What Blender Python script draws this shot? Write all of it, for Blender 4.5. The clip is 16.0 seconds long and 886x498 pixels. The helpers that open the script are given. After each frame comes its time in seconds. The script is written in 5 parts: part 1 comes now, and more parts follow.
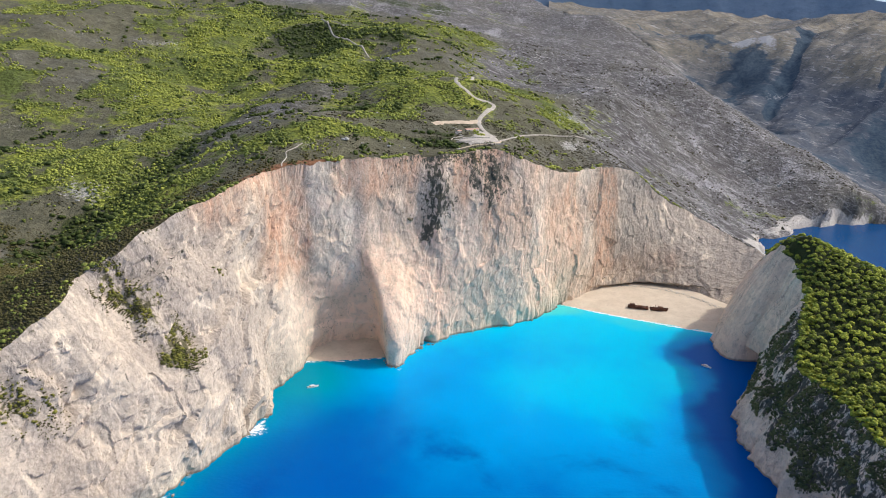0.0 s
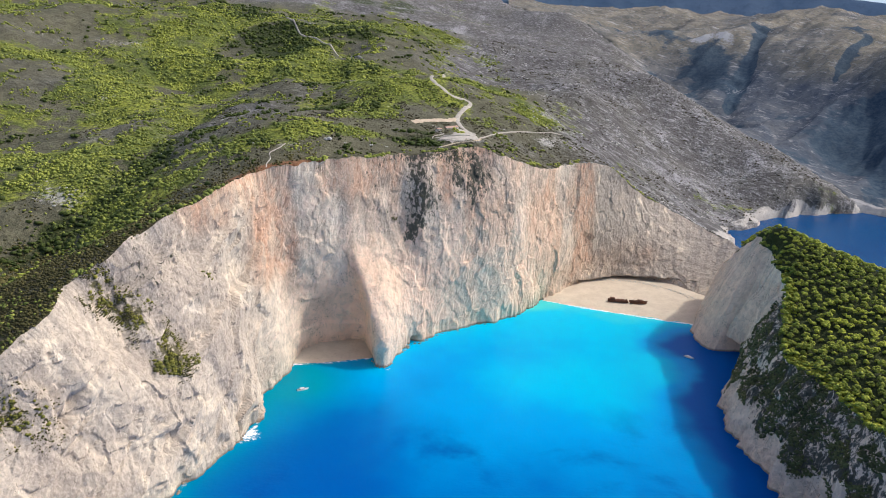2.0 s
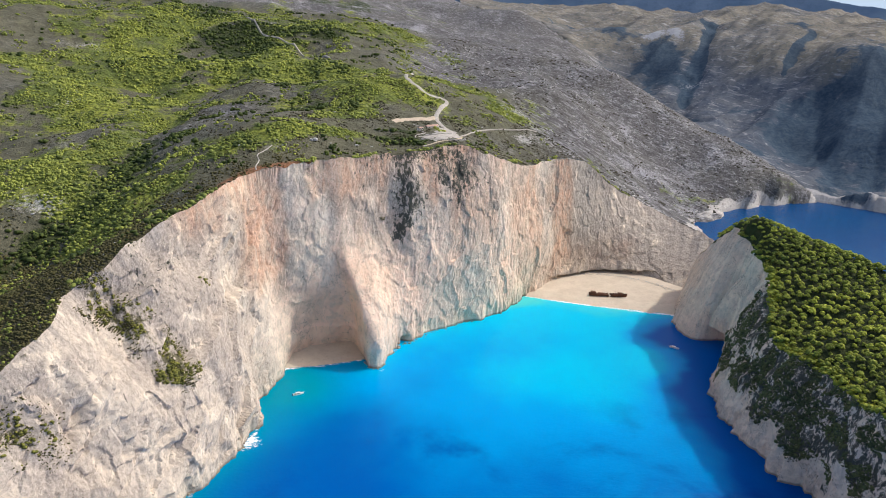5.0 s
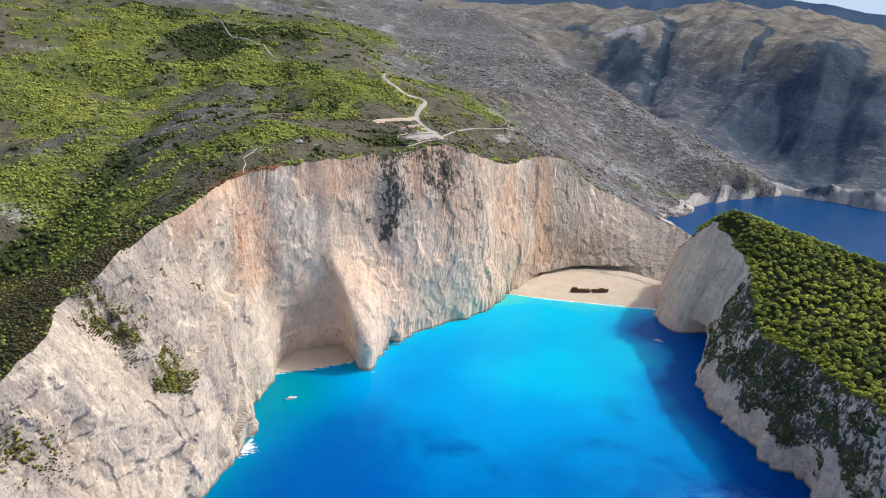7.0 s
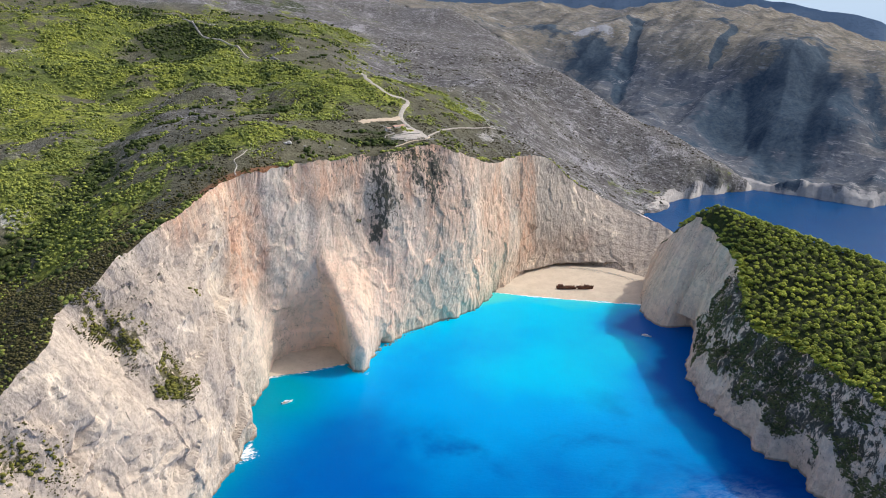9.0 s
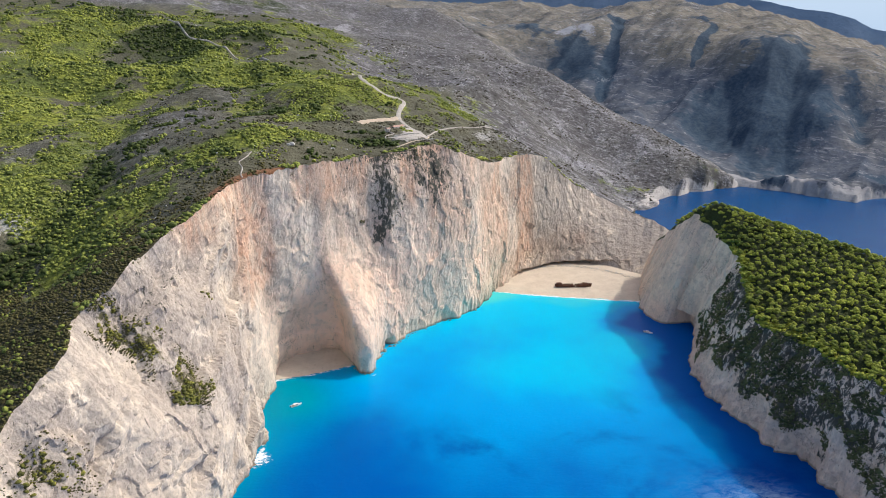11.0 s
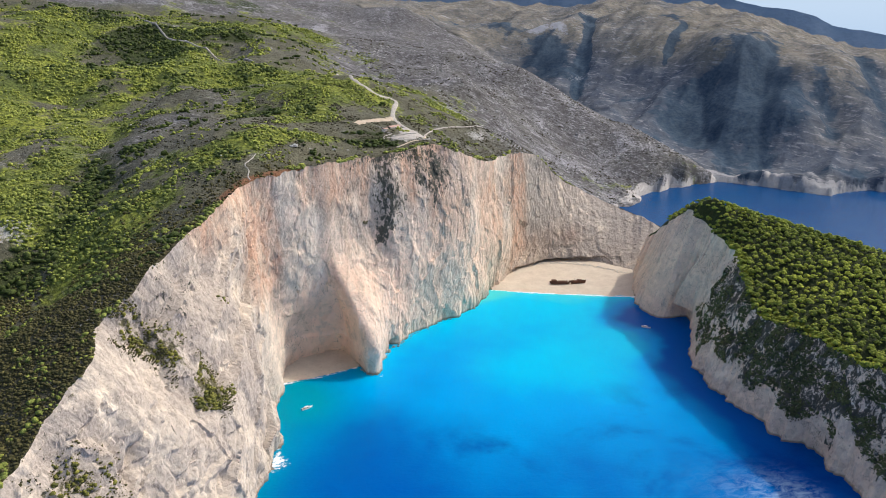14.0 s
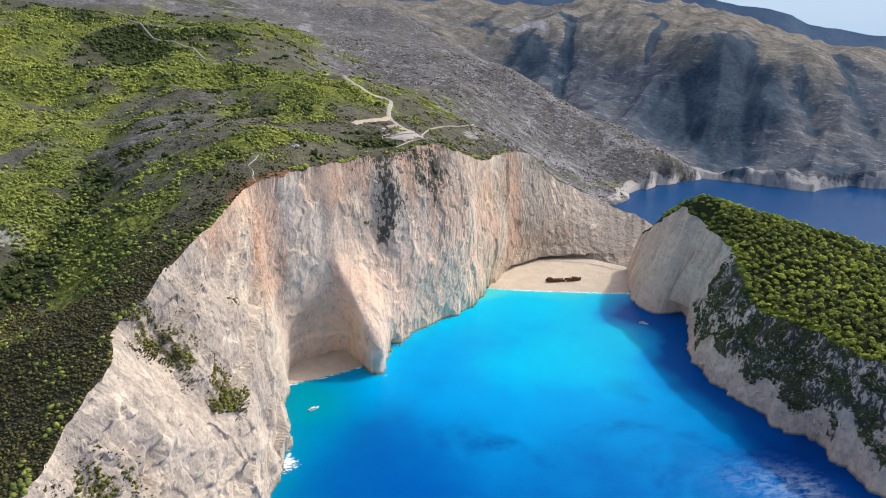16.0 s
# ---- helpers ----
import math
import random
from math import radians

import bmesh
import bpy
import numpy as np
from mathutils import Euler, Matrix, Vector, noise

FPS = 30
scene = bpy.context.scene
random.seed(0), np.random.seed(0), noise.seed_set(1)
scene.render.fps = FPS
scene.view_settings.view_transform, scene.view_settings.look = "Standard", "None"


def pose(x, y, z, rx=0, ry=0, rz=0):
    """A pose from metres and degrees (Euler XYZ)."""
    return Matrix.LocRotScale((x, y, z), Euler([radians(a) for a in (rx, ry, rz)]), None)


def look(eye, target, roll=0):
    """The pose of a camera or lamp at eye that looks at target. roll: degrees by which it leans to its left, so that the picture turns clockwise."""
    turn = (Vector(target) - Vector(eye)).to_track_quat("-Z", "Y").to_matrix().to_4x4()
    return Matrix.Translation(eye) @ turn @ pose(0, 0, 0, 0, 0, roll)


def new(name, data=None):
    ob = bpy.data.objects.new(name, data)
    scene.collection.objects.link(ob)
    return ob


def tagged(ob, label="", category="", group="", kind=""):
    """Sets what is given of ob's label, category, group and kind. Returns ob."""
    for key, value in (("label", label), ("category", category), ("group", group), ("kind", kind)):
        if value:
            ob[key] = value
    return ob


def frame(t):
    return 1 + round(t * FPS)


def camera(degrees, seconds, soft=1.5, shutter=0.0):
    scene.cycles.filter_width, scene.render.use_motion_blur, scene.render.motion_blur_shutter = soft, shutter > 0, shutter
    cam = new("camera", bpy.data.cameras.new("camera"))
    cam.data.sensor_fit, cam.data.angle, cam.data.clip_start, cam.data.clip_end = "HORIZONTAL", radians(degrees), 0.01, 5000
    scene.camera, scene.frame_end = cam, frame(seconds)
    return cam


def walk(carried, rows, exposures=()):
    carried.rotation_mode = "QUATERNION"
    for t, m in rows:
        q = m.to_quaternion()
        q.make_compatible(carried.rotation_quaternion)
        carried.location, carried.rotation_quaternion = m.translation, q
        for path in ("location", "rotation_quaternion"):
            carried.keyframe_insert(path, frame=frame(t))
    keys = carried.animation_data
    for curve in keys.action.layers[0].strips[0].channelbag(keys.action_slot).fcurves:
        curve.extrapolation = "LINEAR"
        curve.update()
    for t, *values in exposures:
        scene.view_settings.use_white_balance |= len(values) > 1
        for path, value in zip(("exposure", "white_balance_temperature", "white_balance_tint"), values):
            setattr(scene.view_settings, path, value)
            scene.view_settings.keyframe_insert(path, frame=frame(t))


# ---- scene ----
cam = camera(60.7, 16.0, 0.95)
PATH = [
    (0, (26.857, -10.95, 334.755), (26.975, -9.046, 334.156), 3.6),
    (0.5, (20.685, -10.493, 334.654), (20.831, -8.59, 334.054), 3.5),
    (1, (14.474, -9.779, 334.425), (14.647, -7.879, 333.825), 3.4),
    (1.5, (8.241, -8.93, 334.082), (8.44, -7.032, 333.484), 3.3),
    (2, (1.899, -8.232, 333.795), (2.121, -6.337, 333.196), 3.3),
    (2.5, (-4.585, -7.58, 333.535), (-4.343, -5.687, 332.937), 3.2),
    (3, (-11.013, -6.9, 333.303), (-10.752, -5.01, 332.704), 3.2),
    (5.5, (-42.321, -1.27, 331.468), (-41.947, 0.602, 330.873), 2.8),
    (6, (-48.629, -0.196, 331.306), (-48.231, 1.671, 330.711), 2.7),
    (6.5, (-54.667, 0.877, 331.126), (-54.244, 2.739, 330.532), 2.6),
    (7, (-60.652, 2.072, 330.941), (-60.205, 3.929, 330.349), 2.5),
    (7.5, (-66.622, 3.502, 330.697), (-66.151, 5.353, 330.104), 2.5),
    (8, (-72.848, 4.96, 330.48), (-72.353, 6.805, 329.888), 2.4),
    (8.5, (-79.078, 6.553, 330.371), (-78.562, 8.393, 329.779), 2.3),
    (9, (-85.216, 8.291, 330.222), (-84.682, 10.125, 329.632), 2.3),
    (11.5, (-115.93, 18.002, 329.663), (-115.327, 19.816, 329.073), 2.0),
    (12, (-121.756, 19.751, 329.642), (-121.138, 21.56, 329.052), 2.0),
    (12.5, (-127.39, 21.447, 329.611), (-126.759, 23.251, 329.021), 2.0),
    (13, (-133.209, 23.039, 329.497), (-132.565, 24.839, 328.907), 1.9),
    (13.5, (-139.065, 24.598, 329.444), (-138.407, 26.392, 328.854), 1.9),
    (14, (-144.921, 26.275, 329.483), (-144.25, 28.064, 328.894), 1.8),
    (14.5, (-150.579, 27.927, 329.546), (-149.895, 29.712, 328.957), 1.8),
    (15, (-156.245, 29.404, 329.624), (-155.549, 31.183, 329.034), 1.7),
    (15.5, (-161.954, 30.828, 329.667), (-161.244, 32.602, 329.078), 1.7),
    (16, (-167.662, 32.395, 329.667), (-166.937, 34.164, 329.077), 1.7),
]
walk(cam, [(t, look(eye, target, roll)) for t, eye, target, roll in PATH], [(0, 0.60, 6380, 10.0), (16, 0.60, 6380, 10.0)])

# ---- world and sun ----
SUN_AZ, SUN_EL = radians(9), radians(45.5)
world = bpy.data.worlds.new("world")
scene.world = world
world.use_nodes = True
wn = world.node_tree.nodes
sky = wn.new("ShaderNodeTexSky")
sky.sky_type, sky.sun_disc = "NISHITA", False
sky.sun_elevation, sky.sun_rotation = SUN_EL, math.pi / 2 - SUN_AZ
sky.dust_density, sky.ozone_density, sky.air_density = 4.0, 0.7, 0.8
sky.altitude = 300
wn["Background"].inputs["Strength"].default_value = 0.132
world.node_tree.links.new(sky.outputs[0], wn["Background"].inputs["Color"])
sun = new("sun", bpy.data.lights.new("sun", "SUN"))
sun.data.energy, sun.data.angle, sun.data.color = 1.56, radians(0.6), (1.0, 0.955, 0.88)
sun.matrix_world = look((900, 900, 900), (900 - math.cos(SUN_AZ) * math.cos(SUN_EL), 900 - math.sin(SUN_AZ) * math.cos(SUN_EL), 900 - math.sin(SUN_EL)))


# ---- node material helpers ----
class Mat:
    """A small builder for procedural materials in metres."""

    def __init__(self, name, rough=0.9, spec=0.2):
        self.m = bpy.data.materials.new(name)
        self.m.use_nodes = True
        self.t = self.m.node_tree
        self.p = self.t.nodes["Principled BSDF"]
        self.p.inputs["Roughness"].default_value = rough
        self.p.inputs["Specular IOR Level"].default_value = spec
        self.co = self.t.nodes.new("ShaderNodeNewGeometry").outputs["Position"]

    def link(self, a, b):
        self.t.links.new(a, b)

    def put(self, socket, v):
        if hasattr(v, "is_linked"):
            self.link(v, socket)
        elif isinstance(v, (tuple, list)) and len(v) == 3 and socket.type == "RGBA":
            socket.default_value = (*v, 1)
        else:
            socket.default_value = v

    def mapped(self, sx, sy, sz, rz=0.0, co=None):
        n = self.t.nodes.new("ShaderNodeMapping")
        n.inputs["Scale"].default_value = (sx, sy, sz)
        n.inputs["Rotation"].default_value = (0, 0, rz)
        self.link(co or self.co, n.inputs["Vector"])
        return n.outputs[0]

    def strata(self, lx, ly, lz, dip, rz=0.0):
        """Coordinates stretched to lx, ly, lz metres along beds that dip by an angle."""
        n = self.t.nodes.new("ShaderNodeMapping")
        n.vector_type = "TEXTURE"
        n.inputs["Scale"].default_value = (lx, ly, lz)
        n.inputs["Rotation"].default_value = (0, dip, rz)
        self.link(self.co, n.inputs["Vector"])
        return n.outputs[0]

    def noise(self, scale, detail=4, rough=0.55, co=None, distortion=0.0):
        n = self.t.nodes.new("ShaderNodeTexNoise")
        n.inputs["Scale"].default_value, n.inputs["Detail"].default_value = scale, detail
        n.inputs["Roughness"].default_value, n.inputs["Distortion"].default_value = rough, distortion
        self.link(co or self.co, n.inputs["Vector"])
        return n.outputs["Fac"]

    def cells(self, scale, co=None, out="Distance", feature="F1", rand=1.0):
        n = self.t.nodes.new("ShaderNodeTexVoronoi")
        n.feature = feature
        n.inputs["Scale"].default_value, n.inputs["Randomness"].default_value = scale, rand
        self.link(co or self.co, n.inputs["Vector"])
        return n.outputs[out]

    def attr(self, name):
        n = self.t.nodes.new("ShaderNodeAttribute")
        n.attribute_name = name
        return n.outputs["Fac"]

    def ramp(self, v, a, b, lo=0.0, hi=1.0):
        n = self.t.nodes.new("ShaderNodeMapRange")
        n.interpolation_type = "SMOOTHSTEP"
        for key, val in zip(("Value", "From Min", "From Max", "To Min", "To Max"), (v, a, b, lo, hi)):
            self.put(n.inputs[key], val)
        return n.outputs[0]

    def math(self, op, a, b=0.0):
        n = self.t.nodes.new("ShaderNodeMath")
        n.operation = op
        self.put(n.inputs[0], a), self.put(n.inputs[1], b)
        return n.outputs[0]

    def mix(self, f, a, b, blend="MIX"):
        n = self.t.nodes.new("ShaderNodeMix")
        n.data_type, n.blend_type = "RGBA", blend
        self.put(n.inputs[0], f), self.put(n.inputs[6], a), self.put(n.inputs[7], b)
        return n.outputs[2]

    def height_above(self):
        n = self.t.nodes.new("ShaderNodeSeparateXYZ")
        self.link(self.co, n.inputs[0])
        return n.outputs[2]

    def island(self):
        return self.t.nodes.new("ShaderNodeNewGeometry").outputs["Random Per Island"]

    def each(self):
        return self.t.nodes.new("ShaderNodeObjectInfo").outputs["Random"]

    def bump(self, h, dist, strength=1.0, after=None):
        n = self.t.nodes.new("ShaderNodeBump")
        n.inputs["Distance"].default_value, n.inputs["Strength"].default_value = dist, strength
        self.link(h, n.inputs["Height"])
        if after:
            self.link(after, n.inputs["Normal"])
        return n.outputs[0]

    def done(self, color, normal=None, rough=None):
        self.put(self.p.inputs["Base Color"], color)
        if normal:
            self.link(normal, self.p.inputs["Normal"])
        if rough is not None:
            self.put(self.p.inputs["Roughness"], rough)
        return self.m


def limestone(name):
    k = Mat(name, 0.92, 0.15)
    warp = k.t.nodes.new("ShaderNodeTexNoise")
    warp.inputs["Scale"].default_value, warp.inputs["Detail"].default_value = 0.12, 5
    k.link(k.co, warp.inputs["Vector"])
    bent = k.t.nodes.new("ShaderNodeVectorMath")
    bent.operation = "MULTIPLY_ADD"
    k.link(warp.outputs["Color"], bent.inputs[0])
    bent.inputs[1].default_value = (14, 14, 14)
    k.link(k.co, bent.inputs[2])
    bent = bent.outputs[0]
    streak = k.noise(1.0, 6, 0.62, k.mapped(0.11, 0.11, 0.03), 0.8)
    fine = k.noise(1.0, 7, 0.76, k.mapped(0.50, 0.50, 0.38))
    blotch = k.noise(0.022, 6, 0.64, None, 1.2)
    mottle = k.noise(1.0, 8, 0.70, k.mapped(0.085, 0.085, 0.06, 0.0, bent), 0.6)
    beds = k.noise(1.0, 5, 0.65, k.mapped(0.03, 0.03, 0.30, 0.3), 1.0)
    chips = k.cells(1.0, k.mapped(0.085, 0.085, 0.055, 0.4, bent), "Color")
    flakes = k.cells(1.0, k.mapped(0.28, 0.28, 0.17, 0.2, bent), "Color")
    c = k.mix(k.ramp(blotch, 0.38, 0.66), (0.85, 0.725, 0.555), (0.74, 0.615, 0.46))
    c = k.mix(k.ramp(streak, 0.48, 0.70, 0, 0.2), c, (0.56, 0.465, 0.37))
    c = k.mix(k.ramp(beds, 0.52, 0.75, 0, 0.35), c, (0.70, 0.56, 0.42))
    c = k.mix(k.ramp(mottle, 0.50, 0.62, 0, 0.6), c, (0.53, 0.445, 0.36))
    c = k.mix(k.ramp(mottle, 0.46, 0.36, 0, 0.7), c, (0.90, 0.79, 0.63))
    c = k.mix(k.ramp(chips, 0.25, 0.8, 0, 0.5), c, (0.62, 0.52, 0.41))
    c = k.mix(k.ramp(flakes, 0.62, 0.72, 0, 0.5), c, (0.54, 0.45, 0.35))
    c = k.mix(k.ramp(fine, 0.52, 0.66, 0, 0.6), c, (0.40, 0.335, 0.27))
    ruddy = k.attr("rust")
    grey = k.math("MULTIPLY", k.attr("grey"), k.ramp(k.math("ADD", k.noise(1.0, 6, 0.66, k.mapped(0.05, 0.05, 0.035), 0.8), k.math("MULTIPLY", chips, 0.12)), 0.34, 0.55))
    c = k.mix(k.math("MULTIPLY", grey, 0.88), c, k.mix(k.ramp(fine, 0.38, 0.62), (0.52, 0.435, 0.355), (0.31, 0.262, 0.215)))
    # paler warm rock lifts the shaded wall in place of fill light
    c = k.mix(k.math("MULTIPLY", k.attr("pale"), k.ramp(mottle, 0.56, 0.40, 0.0, 0.75)), c, k.mix(k.ramp(flakes, 0.2, 0.8), (0.84, 0.68, 0.54), (0.72, 0.57, 0.45)))
    c = k.mix(k.ramp(ruddy, 0.1, 0.8, 0, 0.8), c, (1.0, 0.85, 0.75), "MULTIPLY")
    rust = k.math("MULTIPLY", k.ramp(ruddy, 0.35, 0.95), k.ramp(k.math("ADD", k.noise(1.0, 6, 0.66, k.mapped(0.09, 0.09, 0.035), 1.2), k.math("MULTIPLY", chips, 0.14)), 0.48, 0.66))
    c = k.mix(k.math("MULTIPLY", rust, 0.85), c, k.mix(k.ramp(fine, 0.35, 0.65), (0.74, 0.485, 0.335), (0.52, 0.29, 0.18)))
    # warm colour put into the rock to offset cyan bounce from the sea
    c = k.mix(k.math("MULTIPLY", k.attr("warm_fill"), k.ramp(mottle, 0.64, 0.42, 0.35, 0.80)), c, (0.94, 0.645, 0.465))
    dark = k.ramp(k.math("ADD", k.attr("stain"), k.math("MULTIPLY", k.math("SUBTRACT", k.noise(1.0, 7, 0.76, k.mapped(0.26, 0.26, 0.15), 0.5), 0.5), 4.2)), 0.62, 0.86)
    c = k.mix(dark, c, k.mix(fine, (0.040, 0.041, 0.031), (0.145, 0.132, 0.100)))
    seam = k.math("ABSOLUTE", k.math("SUBTRACT", k.noise(1.0, 6, 0.66, k.mapped(0.05, 0.05, 0.035), 1.0), 0.5))
    c = k.mix(k.math("MULTIPLY", k.ramp(seam, 0.0, 0.012, 0.8, 0.0), k.ramp(blotch, 0.44, 0.56)), c, (0.30, 0.245, 0.20))
    moss = k.ramp(k.math("ADD", k.attr("moss"), k.math("MULTIPLY", k.math("SUBTRACT", k.noise(0.16, 6, 0.74), 0.5), 2.2)), 0.42, 0.66, 0, 0.9)
    c = k.mix(moss, c, k.mix(k.ramp(fine, 0.4, 0.6), (0.13, 0.115, 0.045), (0.055, 0.052, 0.022)))
    wet = k.ramp(k.math("ADD", k.height_above(), k.math("MULTIPLY", fine, 3.0)), 2.0, 4.2, 0.75, 0.0)
    c = k.mix(wet, c, (0.17, 0.135, 0.10))
    h1 = k.bump(k.noise(1.0, 8, 0.66, k.mapped(0.12, 0.12, 0.075, 0.0, bent), 0.0), 2.6, 0.55)
    h2 = k.bump(k.math("ADD", k.math("MULTIPLY", chips, 0.8), k.math("MULTIPLY", flakes, 0.35)), 1.3, 0.45, h1)
    h3 = k.bump(fine, 0.6, 0.4, h2)
    return k.done(c, h3)


def scrubland(name, green, light):
    """Ground of the plateau and the ridge: olive or stony, with bright scrub, dark wood and bare rock."""
    k = Mat(name, 0.95, 0.1)
    g, r, s, w = k.attr("green"), k.attr("rock"), k.attr("stony"), k.attr("wood")
    big = k.noise(0.012, 5, 0.6, None, 0.8)
    mid = k.noise(0.07, 6, 0.66)
    speck = k.noise(0.42, 4, 0.72)
    clump = k.cells(0.22)
    dry = k.mix(s, k.mix(k.ramp(mid, 0.35, 0.68), (0.102, 0.099, 0.065), (0.164, 0.153, 0.101)), k.mix(k.ramp(mid, 0.35, 0.68), (0.090, 0.085, 0.083), (0.146, 0.138, 0.134)))
    c = k.mix(k.ramp(speck, 0.50, 0.66, 0, 0.65), dry, (0.050, 0.048, 0.030))
    cover = k.math("ADD", k.math("MULTIPLY", g, 1.15), k.math("MULTIPLY", k.math("SUBTRACT", mid, 0.5), 1.7))
    vg = k.mix(k.ramp(big, 0.38, 0.66), green, light)
    vg = k.mix(k.ramp(clump, 0.25, 0.75, 0, 0.7), vg, tuple(v * 0.4 for v in green))
    c = k.mix(k.ramp(cover, 0.36, 0.70), c, vg)
    c = k.mix(k.ramp(k.math("ADD", w, k.math("MULTIPLY", k.math("SUBTRACT", mid, 0.5), 1.4)), 0.35, 0.65, 0, 0.9), c, k.mix(speck, (0.020, 0.030, 0.011), (0.060, 0.075, 0.022)))
    c = k.mix(k.math("MULTIPLY", k.attr("brown"), k.ramp(mid, 0.3, 0.6)), c, k.mix(speck, (0.035, 0.032, 0.017), (0.105, 0.086, 0.042)))
    c = k.mix(k.ramp(k.math("ADD", k.attr("red"), k.math("MULTIPLY", k.math("SUBTRACT", speck, 0.5), 0.9)), 0.4, 0.7, 0, 0.9), c, (0.24, 0.115, 0.060))
    stone = k.math("ADD", k.math("MULTIPLY", r, 0.62), k.math("MULTIPLY", k.noise(1.0, 5, 0.76, k.mapped(0.26, 0.26, 0.26), 0.6), 0.80))
    pale = k.mix(s, (0.50, 0.47, 0.42), (0.37, 0.36, 0.365))
    c = k.mix(k.ramp(stone, 0.60, 0.74, 0, 0.85), c, pale)
    lines = k.noise(1.0, 6, 0.76, k.strata(26, 12, 4, 0.45, 0.3), 0.8)
    c = k.mix(k.math("MULTIPLY", s, k.ramp(lines, 0.51, 0.64, 0, 0.85)), c, pale)
    c = k.mix(k.ramp(k.math("ADD", k.attr("coast"), k.math("MULTIPLY", k.math("SUBTRACT", mid, 0.5), 0.9)), 0.45, 0.7), c, k.mix(speck, (0.36, 0.33, 0.30), (0.60, 0.56, 0.50)))
    h = k.bump(k.math("ADD", k.math("MULTIPLY", speck, 0.6), k.math("MULTIPLY", mid, 1.5)), 2.6, 0.9)
    h = k.bump(clump, 1.4, 0.5, h)
    return k.done(c, h)


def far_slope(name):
    """Far hills with haze in their blue base colours: grey grass, dark woods and shade, broken terraces, pale coast."""
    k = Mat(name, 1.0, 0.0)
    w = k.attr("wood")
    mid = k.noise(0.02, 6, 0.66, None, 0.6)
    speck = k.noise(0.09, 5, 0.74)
    # aerial haze is put into these blue-grey base colours
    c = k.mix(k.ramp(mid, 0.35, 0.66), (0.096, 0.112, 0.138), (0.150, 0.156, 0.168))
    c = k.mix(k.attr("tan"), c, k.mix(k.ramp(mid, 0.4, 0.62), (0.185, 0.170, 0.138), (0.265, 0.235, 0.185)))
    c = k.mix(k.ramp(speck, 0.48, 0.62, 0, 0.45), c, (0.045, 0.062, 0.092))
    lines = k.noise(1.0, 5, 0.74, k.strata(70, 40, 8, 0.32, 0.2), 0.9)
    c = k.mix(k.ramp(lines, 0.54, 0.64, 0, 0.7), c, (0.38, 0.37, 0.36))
    # dark cover: woods, plus the lower slope's shade painted in
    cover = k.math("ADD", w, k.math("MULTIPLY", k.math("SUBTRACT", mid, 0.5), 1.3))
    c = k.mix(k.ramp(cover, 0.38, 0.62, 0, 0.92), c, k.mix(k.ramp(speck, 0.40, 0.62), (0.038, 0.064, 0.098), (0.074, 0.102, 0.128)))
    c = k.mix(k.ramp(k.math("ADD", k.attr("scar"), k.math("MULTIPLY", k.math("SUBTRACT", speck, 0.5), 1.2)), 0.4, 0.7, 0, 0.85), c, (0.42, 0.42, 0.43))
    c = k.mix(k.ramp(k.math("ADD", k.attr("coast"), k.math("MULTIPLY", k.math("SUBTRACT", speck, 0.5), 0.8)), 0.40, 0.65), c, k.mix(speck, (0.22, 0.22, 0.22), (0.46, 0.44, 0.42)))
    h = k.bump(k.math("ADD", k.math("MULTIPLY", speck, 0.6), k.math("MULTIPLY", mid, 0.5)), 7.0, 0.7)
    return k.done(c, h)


def leaves(name, dark, light):
    k = Mat(name, 0.85, 0.15)
    n = k.noise(0.6, 3, 0.6)
    patch = k.ramp(k.noise(0.018, 4, 0.6), 0.36, 0.64)
    c = k.mix(k.math("ADD", k.math("MULTIPLY", k.island(), 0.5), k.math("MULTIPLY", patch, 0.5)), dark, light)
    c = k.mix(k.ramp(n, 0.4, 0.7, 0, 0.6), c, tuple(v * 0.5 for v in dark))
    return k.done(c, k.bump(k.noise(1.6, 4, 0.7), 0.7, 0.9))


